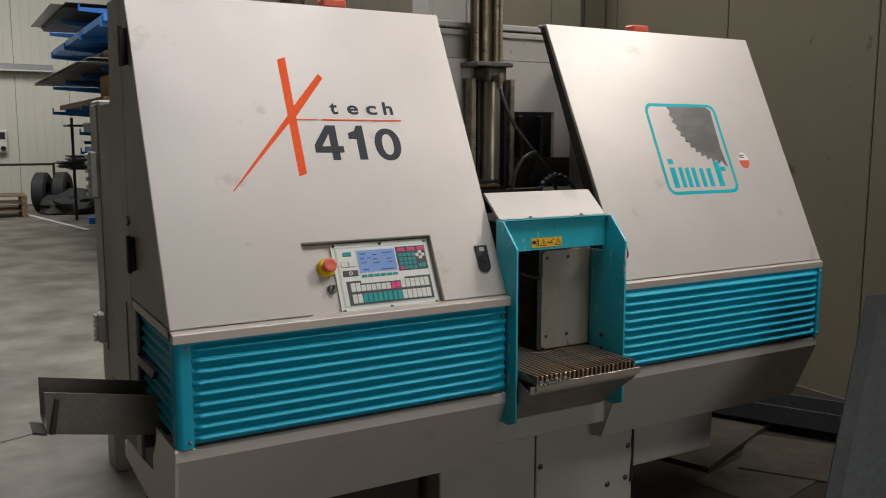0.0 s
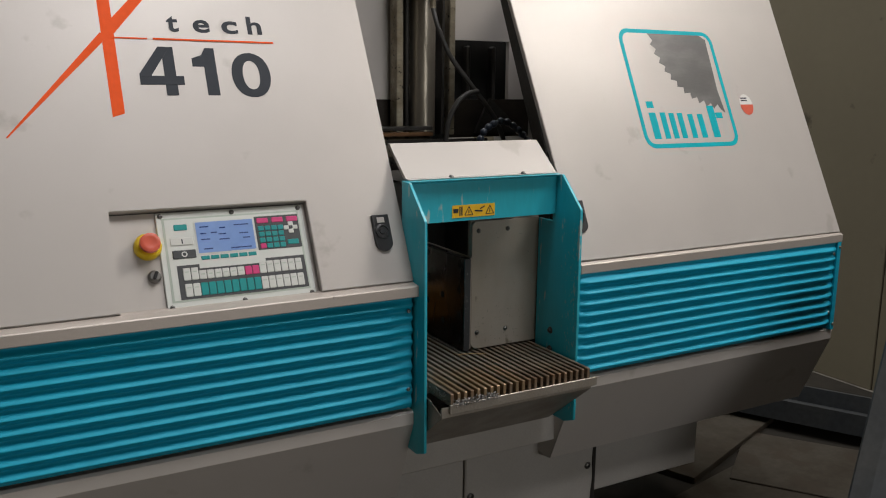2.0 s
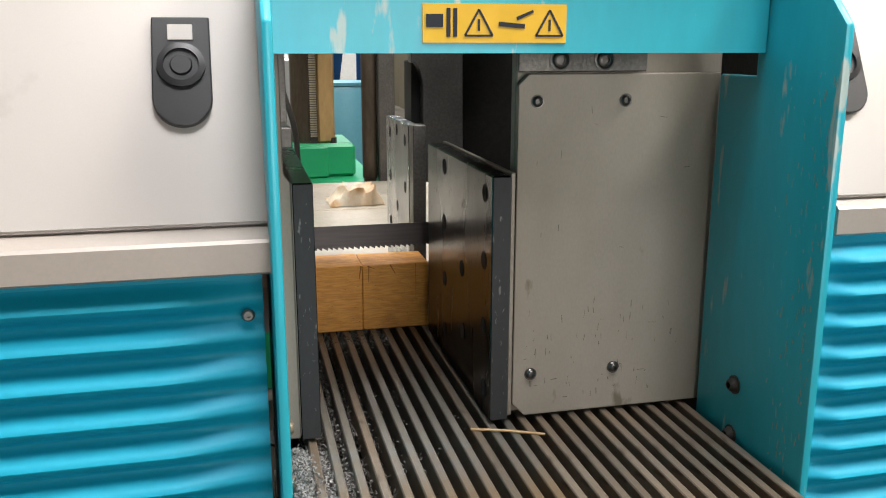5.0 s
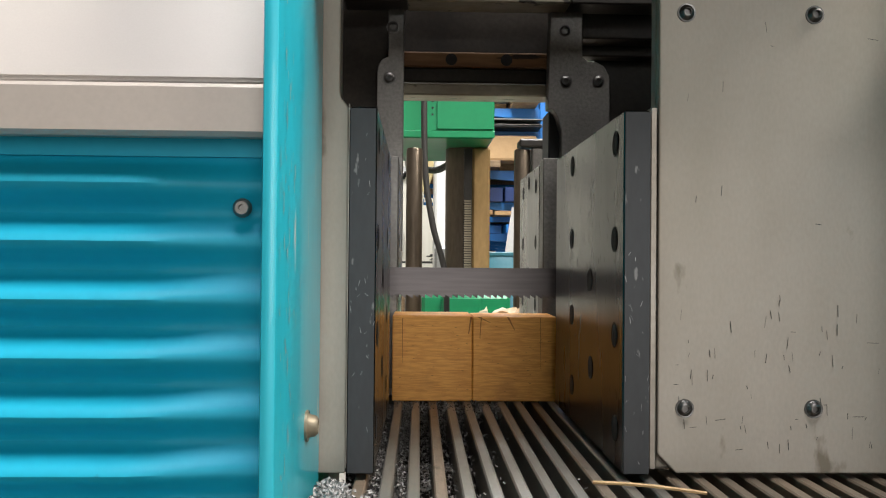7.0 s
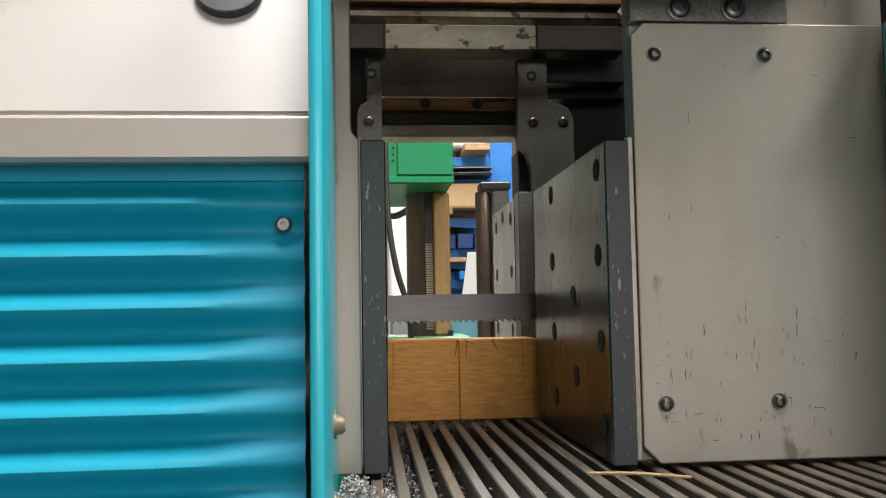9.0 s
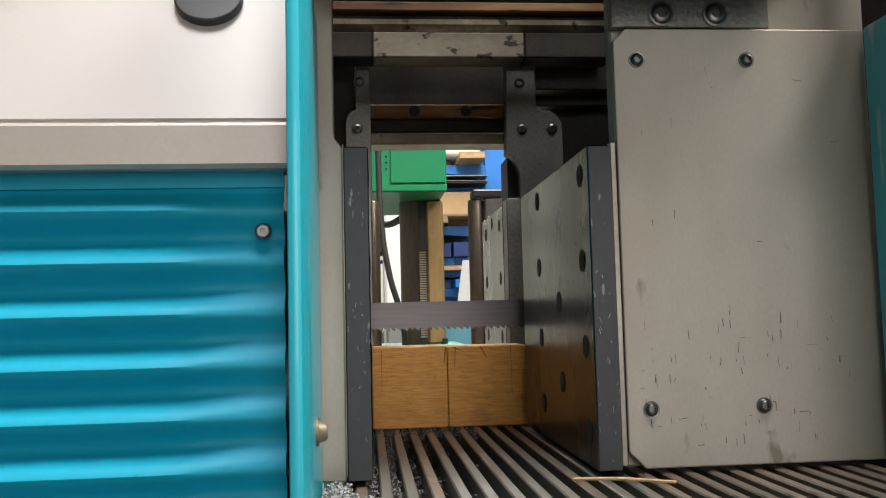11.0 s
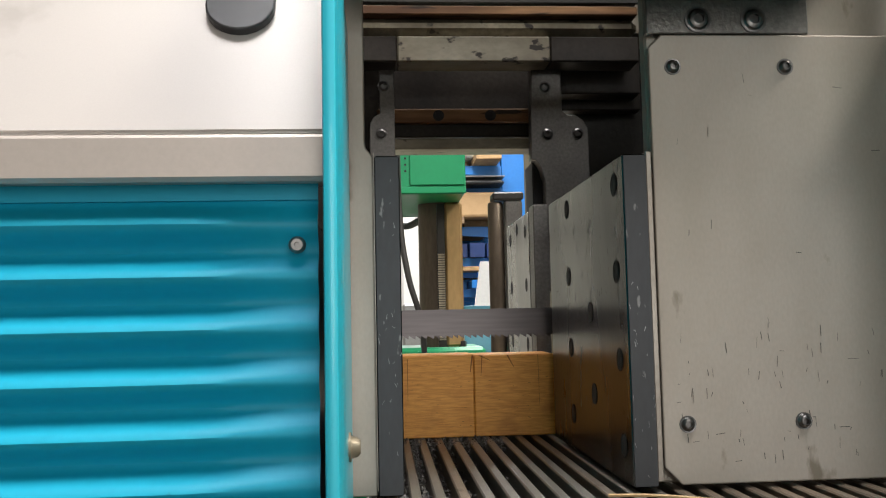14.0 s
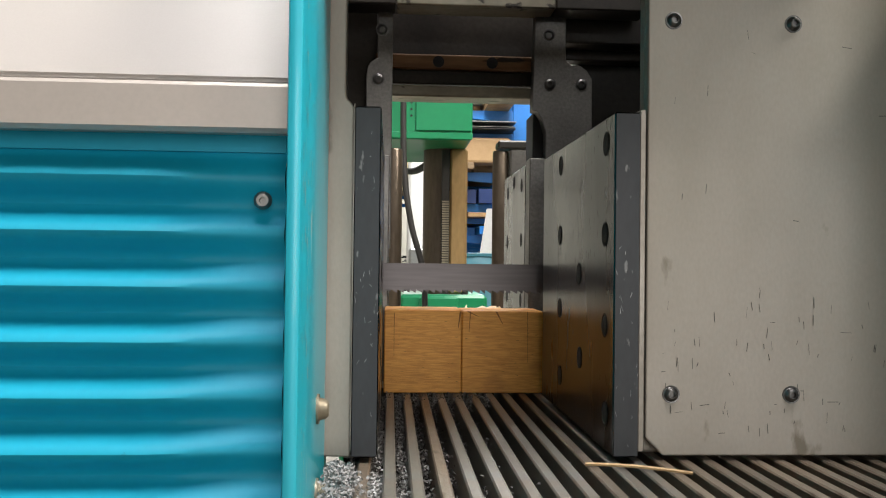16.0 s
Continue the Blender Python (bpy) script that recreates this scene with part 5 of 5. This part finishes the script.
    for x0, z0, x1, z1, w in ((0.0775, 0.964, 0.0782, 0.905, 0.0006), (-0.0785, 0.962, -0.0782, 0.912, 0.0008), (0.010, 0.964, 0.009, 0.940, 0.0012), (0.006, 0.964, 0.020, 0.958, 0.003), (-0.002, 0.964, -0.004, 0.945, 0.002), (0.040, 0.964, 0.048, 0.950, 0.002)):
        bm.faces.new([bm.verts.new(v) for v in ((x0, 0.5257, z0), (x0 + w, 0.5257, z0), (x1 + w * 0.4, 0.5257, z1), (x1, 0.5257, z1))])
    tagged(part("saw_marks", bm, M_WOODSTAIN, t, "dark brown nicks and streaks in the wood"), kind="stuff")


build_timber()


def build_straw():
    bm = bmesh.new()
    add_tube(bm, curve_pts([(0.066, 0.172, Z_BED + 0.0016), (0.10, 0.158, Z_BED + 0.003), (0.139, 0.143, Z_BED + 0.0016)], 6), 0.0014, 6)
    solid("wooden_splinter", bm, M_PINE, "thin pale wooden splinter lying on the bars", "splinter")


build_straw()


def build_swarf():
    rng = random.Random(4)

    def chips(n, place, size, name, material, label):
        bm = bmesh.new()
        for _ in range(n):
            p = place()
            a, r, w = rng.uniform(0, 6.28), size * rng.uniform(0.5, 1.2), size * rng.uniform(0.2, 0.45)
            q = Euler((rng.uniform(-1.2, 1.2), rng.uniform(-1.2, 1.2), rng.uniform(0, 6.28))).to_matrix()
            prev = None
            for k in range(4):
                t = a + k * 0.9
                v0 = p + q @ Vector((r * math.cos(t), r * math.sin(t), -w + k * w * 0.5))
                v1 = p + q @ Vector((r * math.cos(t), r * math.sin(t), w + k * w * 0.5))
                cur = (bm.verts.new(v0), bm.verts.new(v1))
                if prev:
                    bm.faces.new((prev[0], prev[1], cur[1], cur[0]))
                prev = cur
        solid(name, bm, material, label, "swarf", "stuff")

    def heap():
        while True:
            x, y = rng.uniform(-0.126, -0.045), rng.uniform(0.005, 0.185)
            d = ((x + 0.118) / 0.050) ** 2 + ((y - 0.105) / 0.085) ** 2
            if d < 1 and rng.random() > d * 0.4:
                top = Z_BED - 0.010 + 0.026 * (1 - d) if x < -0.108 else Z_BED - 0.008 + 0.012 * (1 - d)
                return Vector((x, y, rng.uniform(0.83, top)))

    def gaps():
        k = min(int(rng.expovariate(0.55)), 8)
        x = -0.1012 + (k + 0.5) * 0.01925 + rng.uniform(-0.0045, 0.0045) - (0.0188 if rng.random() < 0.3 else 0)
        y = rng.uniform(-0.07, 0.53)
        return Vector((x, y, Z_BED - 0.006 - rng.uniform(0.0, 0.02) + (0.003 if k < 2 else -0.004)))

    def back():
        return Vector((rng.uniform(-0.090, 0.03), rng.uniform(0.47, 0.525), Z_BED - 0.008 + rng.uniform(-0.01, 0.010)))

    chips(6500, heap, 0.0020, "swarf_heap", M_CHIP, "heap of curled bright steel swarf beside the jaw")
    chips(4200, gaps, 0.0019, "swarf_between_bars", M_CHIP_DARK, "oily steel swarf caught between the bed bars")
    chips(1300, back, 0.0018, "swarf_by_timber", M_CHIP_DARK, "dark swarf in front of the timber block")

    def lip():
        return Vector((rng.uniform(-0.10, 0.03), rng.uniform(-0.098, -0.086), rng.uniform(0.838, 0.852)))
    chips(260, lip, 0.0040, "swarf_on_tray_lip", M_CHIP, "bright steel swarf on the tray edge")


build_swarf()


def build_outfeed():
    t = thing("outfeed_table", "worn light steel outfeed table behind the saw", "table", (0, 1.4, 0))
    for y0, y1 in ((0.905, 1.18), (1.183, 1.46), (1.463, 1.66), (1.663, 1.90)):
        part("table_plate", box(-0.45, 0.55, y0, y1, 0.835, 0.868, 0.002), M_TABLE, t)
    part("table_frame", box(-0.42, 0.52, 0.93, 1.87, 0.74, 0.833), M_BODY, t)
    for x in (-0.40, 0.46):
        for y in (1.20, 1.80):
            part("leg", box(x, x + 0.05, y, y + 0.05, 0, 0.74, 0.003), M_BODY, t)
    # upright rollers behind the table
    for x, nm in ((-0.076, "left"), (0.234, "right")):
        r = thing("upright_roller", "brown greasy upright guide roller", "roller", (x, 2.02, 0), group="upright guide rollers")
        part("shaft", turned([(0.02, 0), (0.02, 0.86), (0.0225, 0.862), (0.0235, 0.87), (0.0235, 1.342), (0.021, 1.348), (0, 1.348)], Matrix.Translation((x, 2.02, 0)), 20), M_COLUMN, r, smooth=True)
        part("foot", turned([(0.06, 0), (0.06, 0.012), (0.028, 0.016), (0.028, 0.05), (0.0205, 0.05), (0.0205, 0)], Matrix.Translation((x, 2.02, 0)), 20), M_DARK, r, smooth=True)
        if nm == "right":
            part("block", box(x + 0.0245, x + 0.076, 1.99, 2.05, 0, 1.351, 0.004), M_GUIDE, r)
            part("cap", box(x - 0.012, x + 0.080, 1.985, 2.055, 1.352, 1.376, 0.005), M_DARK, r)
    # crumpled rag
    bm = bmesh.new()
    n, k = 22, 14
    rows = []
    for i in range(n):
        row = []
        for j in range(k):
            u, v = i / (n - 1), j / (k - 1)
            x, y = 0.055 + 0.14 * u, 1.50 + 0.13 * v
            e = min(u, 1 - u, v, 1 - v) * 5
            h = min(1, e) * (0.018 + 0.034 * noise.noise(Vector((u * 5, v * 4, 3))) + 0.045 * u * (1 - v * 0.4))
            row.append(bm.verts.new((x + 0.012 * noise.noise(Vector((u * 6, v * 6, 1))), y + 0.012 * noise.noise(Vector((u * 6, v * 6, 9))), 0.8695 + max(0, h))))
        rows.append(row)
    for a, b in zip(rows, rows[1:]):
        for j in range(k - 1):
            bm.faces.new((a[j], a[j + 1], b[j + 1], b[j]))
    solid("rag", bm, M_RAG, "crumpled white and orange stained cotton rag on the table", "rag", smooth=True)


build_outfeed()


def build_drill():
    """The green machine with a toothed column beyond the saw."""
    d = thing("column_drill", "green column drilling machine with a greasy toothed column", "machine", (0.07, 2.75, 0))
    x, y = 0.112, 2.72
    part("foot", box(-0.25, 0.34, 2.45, 3.15, 0, 0.78, 0.01), M_GREEN, d)
    part("column_seat", box(-0.05, 0.265, 2.60, 2.95, 0.78, 0.905, 0.012), M_GREEN, d)
    part("seat_lug", box(0.02, 0.16, 2.57, 2.599, 0.78, 0.90, 0.008), M_GREEN, d)
    for sx in (-0.06, 0.185):
        part("seat_bolt", turned([(0.014, 0), (0.014, 0.02), (0.008, 0.022), (0, 0.022)], Matrix.Translation((sx, 2.64, 0.905)), 6), M_DARK, d)
    part("column", turned([(0.078, 0.905), (0.078, 2.6), (0, 2.6)], Matrix.Translation((x, y, 0)), 36), M_COLUMN, d, "greasy dark steel column", True)
    hb = bmesh.new()
    hp = curve_pts([(-0.17, 3.2, 1.36), (-0.11, 3.2, 1.395), (-0.055, 3.2, 1.412), (0.01, 3.12, 1.402), (0.06, 2.92, 1.41), (0.10, 2.79, 1.43)], 14)
    run = 0.0
    for a, b in zip(hp, hp[1:]):
        run += (b - a).length
        if run > 0.013:
            run = 0.0
            add_turned(hb, [(0.007, -0.009), (0.0145, -0.003), (0.0145, 0.003), (0.007, 0.009)], Matrix.Translation(a) @ (b - a).to_track_quat("Z", "Y").to_matrix().to_4x4(), 10)
    part("coolant_hose", hb, M_RUBBER, d, "black jointed coolant hose", True)
    part("column_sleeve", box(0.128, 0.192, 2.630, 2.70, 0.906, 1.435, 0.008), M_TAN, d, "tan oil-stained guide strip")
    bm = box(0.098, 0.126, 2.632, 2.66, 0.906, 1.43)
    part("toothed_rack_body", bm, M_DARK, d)
    tooth = mesh_of("rack_tooth", prism([(0, 0), (0.006, 0.0015), (0.006, 0.0045), (0, 0.006)], "x", 0.100, 0.125), M_EDGE)
    for k in range(36):
        part_mesh("rack_tooth", tooth, d, at=(0, 2.6255, 0.93 + k * 0.0088))
    part("head", box(-0.155, 0.188, 2.42, 3.10, 1.436, 2.05, 0.008), M_GREEN, d, "green enamelled gear head")
    part("head_door", box(-0.006, 0.185, 2.412, 2.419, 1.464, 2.02, 0.003), M_GREEN, d)
    part("head_foot", box(-0.155, 0.188, 2.414, 2.4195, 1.437, 1.460, 0.002), M_GREEN, d)
    for k in range(3):
        part("head_screw", turned([(0.004, 0), (0.004, 0.003), (0, 0.003)], at_place(-0.020, 2.42, 1.515 + k * 0.022, FACE_FRONT), 8), M_DARK, d)
    cable = add_tube(bmesh.new(), curve_pts([(-0.05, 2.30, 1.75), (-0.045, 2.30, 1.35), (-0.02, 2.30, 1.15), (0.02, 2.31, 1.0), (0.03, 2.33, 0.85), (0.03, 2.36, 0.4), (0.03, 2.38, 0.006)]), 0.010)
    solid("machine_cable", cable, M_RUBBER, "grey machine cable hanging down beside the column", "cable", smooth=True)
    w = thing("white_enclosure", "white machine enclosure with a grey step", "machine", (0.1, 8.0, 0))
    part("housing", box(0.08, 0.52, 7.6, 8.6, 0, 2.6, 0.02), M_WHITE, w)
    part("housing_step", box(0.08, 0.40, 7.3, 7.599, 0, 1.15, 0.02), M_SHEET, w)
    b = thing("plastic_drum", "dull blue-green plastic drum on the floor", "drum", (0.5, 4.2, 0))
    part("barrel", turned([(0.20, 0), (0.215, 0.03), (0.215, 1.02), (0.20, 1.05), (0.208, 1.055), (0.208, 1.07), (0, 1.075)], Matrix.Translation((0.38, 4.2, 0)), 28), M_DRUM, b, smooth=True)
    s = thing("leaning_board", "pale board leaning among the stacked metal", "board", (0.75, 5.0, 0))
    part("board", prism([(0.30, 0.0), (0.545, 0.0), (0.555, 1.35), (0.497, 1.35)], "y", 4.70, 4.74), M_WHITE, s)


build_drill()


def build_rack():
    """A blue cantilever rack with sheet metal, timber and boxes on its arms."""
    r = thing("cantilever_rack", "tall blue cantilever rack loaded with sheet metal and timber", "rack", (1.2, 12, 0))
    ys = (9.2, 11.0, 12.8, 14.6)
    for y in ys:
        part("rack_post", box(1.28, 1.54, y - 0.06, y + 0.06, 0, 4.8, 0.006), M_BLUE, r)
        part("rack_foot", box(0.5, 1.54, y - 0.07, y + 0.07, 0.0, 0.12, 0.006), M_BLUE, r)
        for z, tip in ((1.33, 0.45), (1.68, 0.45), (2.04, 0.02), (2.48, 0.05), (2.74, 0.30), (3.02, 0.05), (3.42, 0.05)):
            part("rack_arm", prism([(1.28, z - 0.13), (1.28, z), (tip, z), (tip, z - 0.05)], "y", y - 0.04, y + 0.04), M_BLUE, r)
            part("arm_lip", box(tip - 0.02, tip - 0.001, y - 0.04, y + 0.04, z - 0.05, z + 0.06), M_BLUE, r)
    part("rack_tie", box(1.36, 1.46, 9.2, 14.6, 4.2, 4.3), M_BLUE, r)
    rng = random.Random(8)
    # loads, arm by arm
    for z, kind in ((1.33, "blue"), (1.52, "slat"), (1.68, "dark"), (2.04, "brown"), (2.48, "sheet"), (2.74, "pine"), (3.02, "blue"), (3.42, "sheet")):
        if kind == "sheet":
            for k in range(4):
                h = z + 0.004 + k * 0.022
                dx = rng.uniform(-0.05, 0.25)
                s = thing("metal_sheet", "grey sheet metal lying on the rack", "sheet", (0.8, 12, h), group="sheets on the rack")
                part("sheet", box(-0.25 + dx, 1.26, (9.0 if z < 3 else 11.2) + rng.uniform(-0.3, 0.2), 14.5, h, h + 0.008), M_SHEET if k % 2 else M_BLACKSHEET, s)
        elif kind in ("blue", "dark"):
            for k in range(4):
                x0 = 0.5 if z < 2 else 0.05
                w = (1.26 - x0) / 4
                x = x0 + k * w
                s = thing("steel_section", "blue painted steel section lying on the rack", "profile", (x, 12, z), group="sections on the rack")
                part("profile", box(x, x + w - 0.02, 8.9 + rng.uniform(-0.1, 0.3), 14.6, z + 0.002, z + (0.16 if kind == "dark" else 0.09), 0.004), M_BLUE if kind == "blue" else M_DKBLUE, s)
        else:
            material = M_PALLET if kind == "brown" else M_PINE
            for k in range(3):
                x0 = 0.5 if kind == "slat" else (0.32 if kind == "pine" else 0.0)
                w = (1.26 - x0) / 3
                x = x0 + k * w
                h = 0.05 if kind == "slat" else 0.075
                s = thing("timber_beam", "timber beam lying on the rack", "timber", (x, 12, z), group="timber on the rack")
                part("beam", box(x, x + w - 0.03, 8.9 + rng.uniform(-0.2, 0.4), 13.5, z + 0.002, z + h, 0.004), material, s)
        if kind == "slat":
            for y in ys:
                part("slat_bearer", box(0.5, 1.28, y - 0.03, y + 0.03, z - 0.06, z), M_BLUE, r)
    c = thing("paper_wrapped_pack", "crumpled brown paper wrapped pack on the rack", "package", (0.5, 9, 2.12))
    bm = box(0.1, 1.22, 8.9, 9.9, 2.118, 2.40, 0.03, 2)
    part("wrapping", bm, M_CARD, c)
    f = thing("film_wrapped_pack", "film wrapped pack on the rack", "package", (0.8, 9, 2.82))
    part("wrapping", box(0.35, 1.22, 9.0, 10.0, 2.818, 3.0, 0.05, 3), M_FOIL, f)
    k = thing("hanging_cloth", "pale yellow cloth hanging over the timber", "cloth", (0.15, 8.9, 2.1))
    part("cloth", prism([(-0.05, 1.75), (0.02, 1.74), (0.10, 2.0), (0.32, 2.16), (0.32, 2.24), (0.05, 2.16), (-0.02, 2.02)], "y", 8.55, 8.60, 0.012), M_YELLOWCLOTH, k)


build_rack()


def build_far_corner():
    # floor-standing control cabinet behind the saw
    c = thing("control_cabinet", "tall dark grey control cabinet behind the saw", "cabinet", (-0.8, 2.1, 0))
    part("body", box(-1.12, -0.55, 2.0, 2.22, 0.0, 1.82, 0.008), M_SIDE, c)
    part("door", box(-1.128, -1.121, 2.02, 2.20, 0.62, 1.80, 0.003), M_SIDE, c)
    for z0, z1 in ((1.36, 1.58), (0.66, 0.80)):
        s = part("connector_strip", box(-1.165, -1.129, 2.02, 2.10, z0, z1, 0.006), M_SHEET, c)
        for k in range(6):
            z = z0 + (k + 0.5) * (z1 - z0) / 6
            part("connector", turned([(0.009, 0), (0.011, 0.012), (0.006, 0.016), (0, 0.016)], at_place(-1.165, 2.06, z, FACE_LEFT), 10), M_KEY_WHITE, s, smooth=True)
    # hoisted panel cabinet seen above the saw
    e = thing("wall_switch_cabinet", "light grey switch cabinet standing behind the saw", "cabinet", (2.05, 4.0, 0))
    part("body", box(1.72, 2.42, 3.9, 4.2, 1.5, 3.6, 0.01), M_BODY, e)
    part("door", box(1.74, 2.05, 3.885, 3.899, 1.52, 3.58, 0.004), M_BODY, e)
    part("door", box(2.07, 2.40, 3.885, 3.899, 1.52, 3.58, 0.004), M_BODY, e)
    part("stand", box(1.75, 2.40, 3.93, 4.17, 0, 1.5), M_BODY, e)
    # cable tray, conduit and sockets on the far wall
    tr = thing("cable_tray", "galvanised cable tray along the far wall", "cable tray", (-5, 19.9, 3.1), kind="structure")
    part("tray", box(-13.5, 0.6, 19.75, 19.985, 3.06, 3.22, 0.01), M_SHEET, tr)
    part("tray_lip", box(-13.5, 0.6, 19.73, 19.749, 3.06, 3.09), M_WHITE, tr)
    sx = -0.60
    so = thing("socket_box", "grey wall socket box with a dark window and two sockets", "socket", (sx, 19.9, 1.5))
    part("box", box(sx - 0.16, sx + 0.16, 19.86, 19.985, 1.20, 1.72, 0.02), M_WHITE, so)
    part("window", box(sx - 0.12, sx + 0.12, 19.85, 19.859, 1.52, 1.68), M_BLACK, so)
    for k in (-0.07, 0.07):
        part("socket", turned([(0.055, 0), (0.055, 0.05), (0.03, 0.05), (0.03, 0.01), (0, 0.01)], at_place(sx + k, 19.86, 1.31, FACE_FRONT), 16), M_BLACK, so, smooth=True)
    part("conduit", turned([(0.02, 1.72), (0.02, 3.06), (0, 3.06)], Matrix.Translation((sx - 0.08, 19.95, 0)), 10), M_WHITE, so, smooth=True)
    # wheels, pallet stack and dark goods by the far wall
    for k, x in enumerate((0.03, 0.42)):
        w = thing("vehicle_wheel", "black rubber vehicle wheel standing on end", "wheel", (x, 17.6, 0.42), group="wheels by the far wall")
        part("tyre", turned([(0.22, -0.12), (0.36, -0.14), (0.42, -0.10), (0.42, 0.10), (0.36, 0.14), (0.22, 0.12), (0.22, -0.12)], at_place(x, 17.6, 0.42, FACE_FRONT @ pose(0, 0, 0, 0, 70)), 28), M_TYRE, w, smooth=True)
        part("rim", turned([(0.22, -0.05), (0.10, -0.02), (0, -0.02)], at_place(x, 17.6, 0.42, FACE_FRONT @ pose(0, 0, 0, 0, 70)), 24), M_DARK, w, smooth=True)
    for k in range(3):
        p = thing("wooden_pallet", "weathered wooden pallet on the floor", "pallet", (-1.2, 17.0, k * 0.145), group="stacked pallets")
        for i in range(5):
            part("board", box(-1.9, -0.35, 16.6 + i * 0.2, 16.73 + i * 0.2, 0.12 + k * 0.145, 0.143 + k * 0.145), M_PALLET, p)
        for x in (-1.9, -1.18, -0.45):
            part("runner", box(x, x + 0.1, 16.6, 17.53, k * 0.145 + 0.001, 0.119 + k * 0.145), M_PALLET, p)
    st = thing("steel_stillage", "low dark steel frame by the far wall", "frame", (-0.4, 18.6, 0))
    for x in (-0.9, 0.35):
        part("post", box(x, x + 0.05, 18.6, 18.65, 0, 0.95), M_DARK, st)
    part("rail", box(-0.9, 0.40, 18.6, 18.65, 0.951, 1.0), M_DARK, st)
    part("panel", box(-1.9, -0.95, 18.7, 18.74, 0, 1.1), M_SHEET, st)
    g = thing("dark_goods_shelf", "dark shelf stacked with flat black goods", "shelf", (0.75, 15.5, 0))
    for x in (0.38, 1.42):
        part("post", box(x, x + 0.05, 15.4, 15.45, 0, 1.95), M_DARK, g)
    for z in (0.98, 1.2, 1.78):
        part("shelf_board", box(0.30, 1.5, 15.1, 15.8, z, z + 0.04), M_DARK, g)
    rng = random.Random(3)
    for k in range(7):
        h = 1.02 + k * 0.023
        q = thing("flat_board", "dark flat board on the shelf", "board", (0.8, 15.4, h), group="boards on the shelf")
        part("board", box(0.22 + rng.uniform(-0.15, 0.1), 1.4, 15.0 + rng.uniform(-0.1, 0.1), 15.7, h, h + 0.02), M_BLACKSHEET, q)
    bag = thing("black_bag_heap", "heap of black plastic sacks on the floor", "sacks", (0.7, 17.2, 0))
    bm = bmesh.new()
    bmesh.ops.create_icosphere(bm, subdivisions=4, radius=1)
    for v in bm.verts:
        n0 = v.co.normalized()
        s = 1 + 0.35 * noise.noise(n0 * 2.4) + 0.12 * noise.noise(n0 * 7)
        v.co = Vector((0.75 + n0.x * 0.75 * s, 17.0 + n0.y * 0.5 * s, max(0.0, 0.14 + n0.z * 0.34 * s)))
    part("sack", bm, M_TYRE, bag, smooth=True)
    solid("floor_joint", prism([(-8.0, 0.35), (-8.0, 0.365), (-0.9, 3.02), (-0.9, 3.005)], "z", 0.0003, 0.0012), M_HOLE, "dark joint in the concrete floor", "joint", "structure")
    # painted floor line
    ln = solid("floor_line", prism([(0.30, 13.6), (0.39, 13.6), (-0.35, 17.6), (-0.45, 17.6)], "z", 0.0005, 0.003), M_WHITE, "worn white painted floor line", "marking", "structure")


build_far_corner()


def build_near_right():
    # dark sheet of steel leaning in the foreground
    s = thing("leaning_steel_sheet", "dark mill-scale steel sheet leaning upright", "sheet", (1.5, -0.45, 0))
    bm = bmesh.new()
    q = [(0.74, -0.52, 0.0), (1.75, -0.9, 0.0), (2.2, -0.62, 1.08), (1.235, -0.36, 1.062)]
    vs = [bm.verts.new(p) for p in q] + [bm.verts.new((a + 0.002, b + 0.006, c)) for a, b, c in q]
    for f in ((0, 1, 2, 3), (7, 6, 5, 4), (0, 4, 5, 1), (1, 5, 6, 2), (2, 6, 7, 3), (3, 7, 4, 0)):
        bm.faces.new([vs[i] for i in f])
    part("plate", bm, M_BLACKSHEET, s)
    part("support", prism([(-0.74, 0.0), (-0.70, 0.0), (-0.46, 0.85), (-0.485, 0.85)], "x", 1.80, 1.84), M_DARK, s)
    o = thing("yellow_batten", "yellow painted batten on the floor", "batten", (1.9, -0.55, 0))
    part("batten", box(1.50, 1.56, -1.25, -0.95, 0.0, 0.42, 0.004), M_YELLOW, o)
    # channel beams and grimy plates on the floor by the wall
    b = thing("steel_channel_beam", "dark steel channel beam lying on the floor", "beam", (2.4, 0.8, 0))
    pr = [(-0.14, 0), (0.14, 0), (0.14, 0.10), (0.125, 0.10), (0.125, 0.02), (-0.125, 0.02), (-0.125, 0.10), (-0.14, 0.10)]
    bm = prism(pr, "y", -1.3, 1.3)
    bmesh.ops.transform(bm, matrix=Matrix.Translation((2.45, 0.55, 0.06)) @ pose(0, 0, 0, 0, 0, 28), verts=bm.verts)
    part("channel", bm, M_BLACKSHEET, b)
    part("block", box(2.1, 2.3, 1.0, 1.2, 0, 0.058), M_DARK, b)
    part("block", box(2.55, 2.75, 0.2, 0.4, 0, 0.058), M_DARK, b)
    rng = random.Random(11)
    for x, y, w, d, rz, h in ((1.75, 0.95, 0.9, 0.55, 20, 0.03), (1.95, 0.45, 0.55, 0.5, 35, 0.014), (2.05, 0.12, 0.35, 0.42, 52, 0.008), (1.55, 0.35, 0.5, 0.4, 12, 0.006)):
        p = thing("grimy_floor_plate", "grimy pale sheet lying on the floor", "sheet", (x, y, 0), group="sheets on the floor")
        bm = box(-w / 2, w / 2, -d / 2, d / 2, 0.001, h, 0.002)
        bmesh.ops.transform(bm, matrix=Matrix.Translation((x, y, 0)) @ pose(0, 0, 0, 0, 0, rz), verts=bm.verts)
        part("sheet", bm, M_TANKGREY, p)


build_near_right()
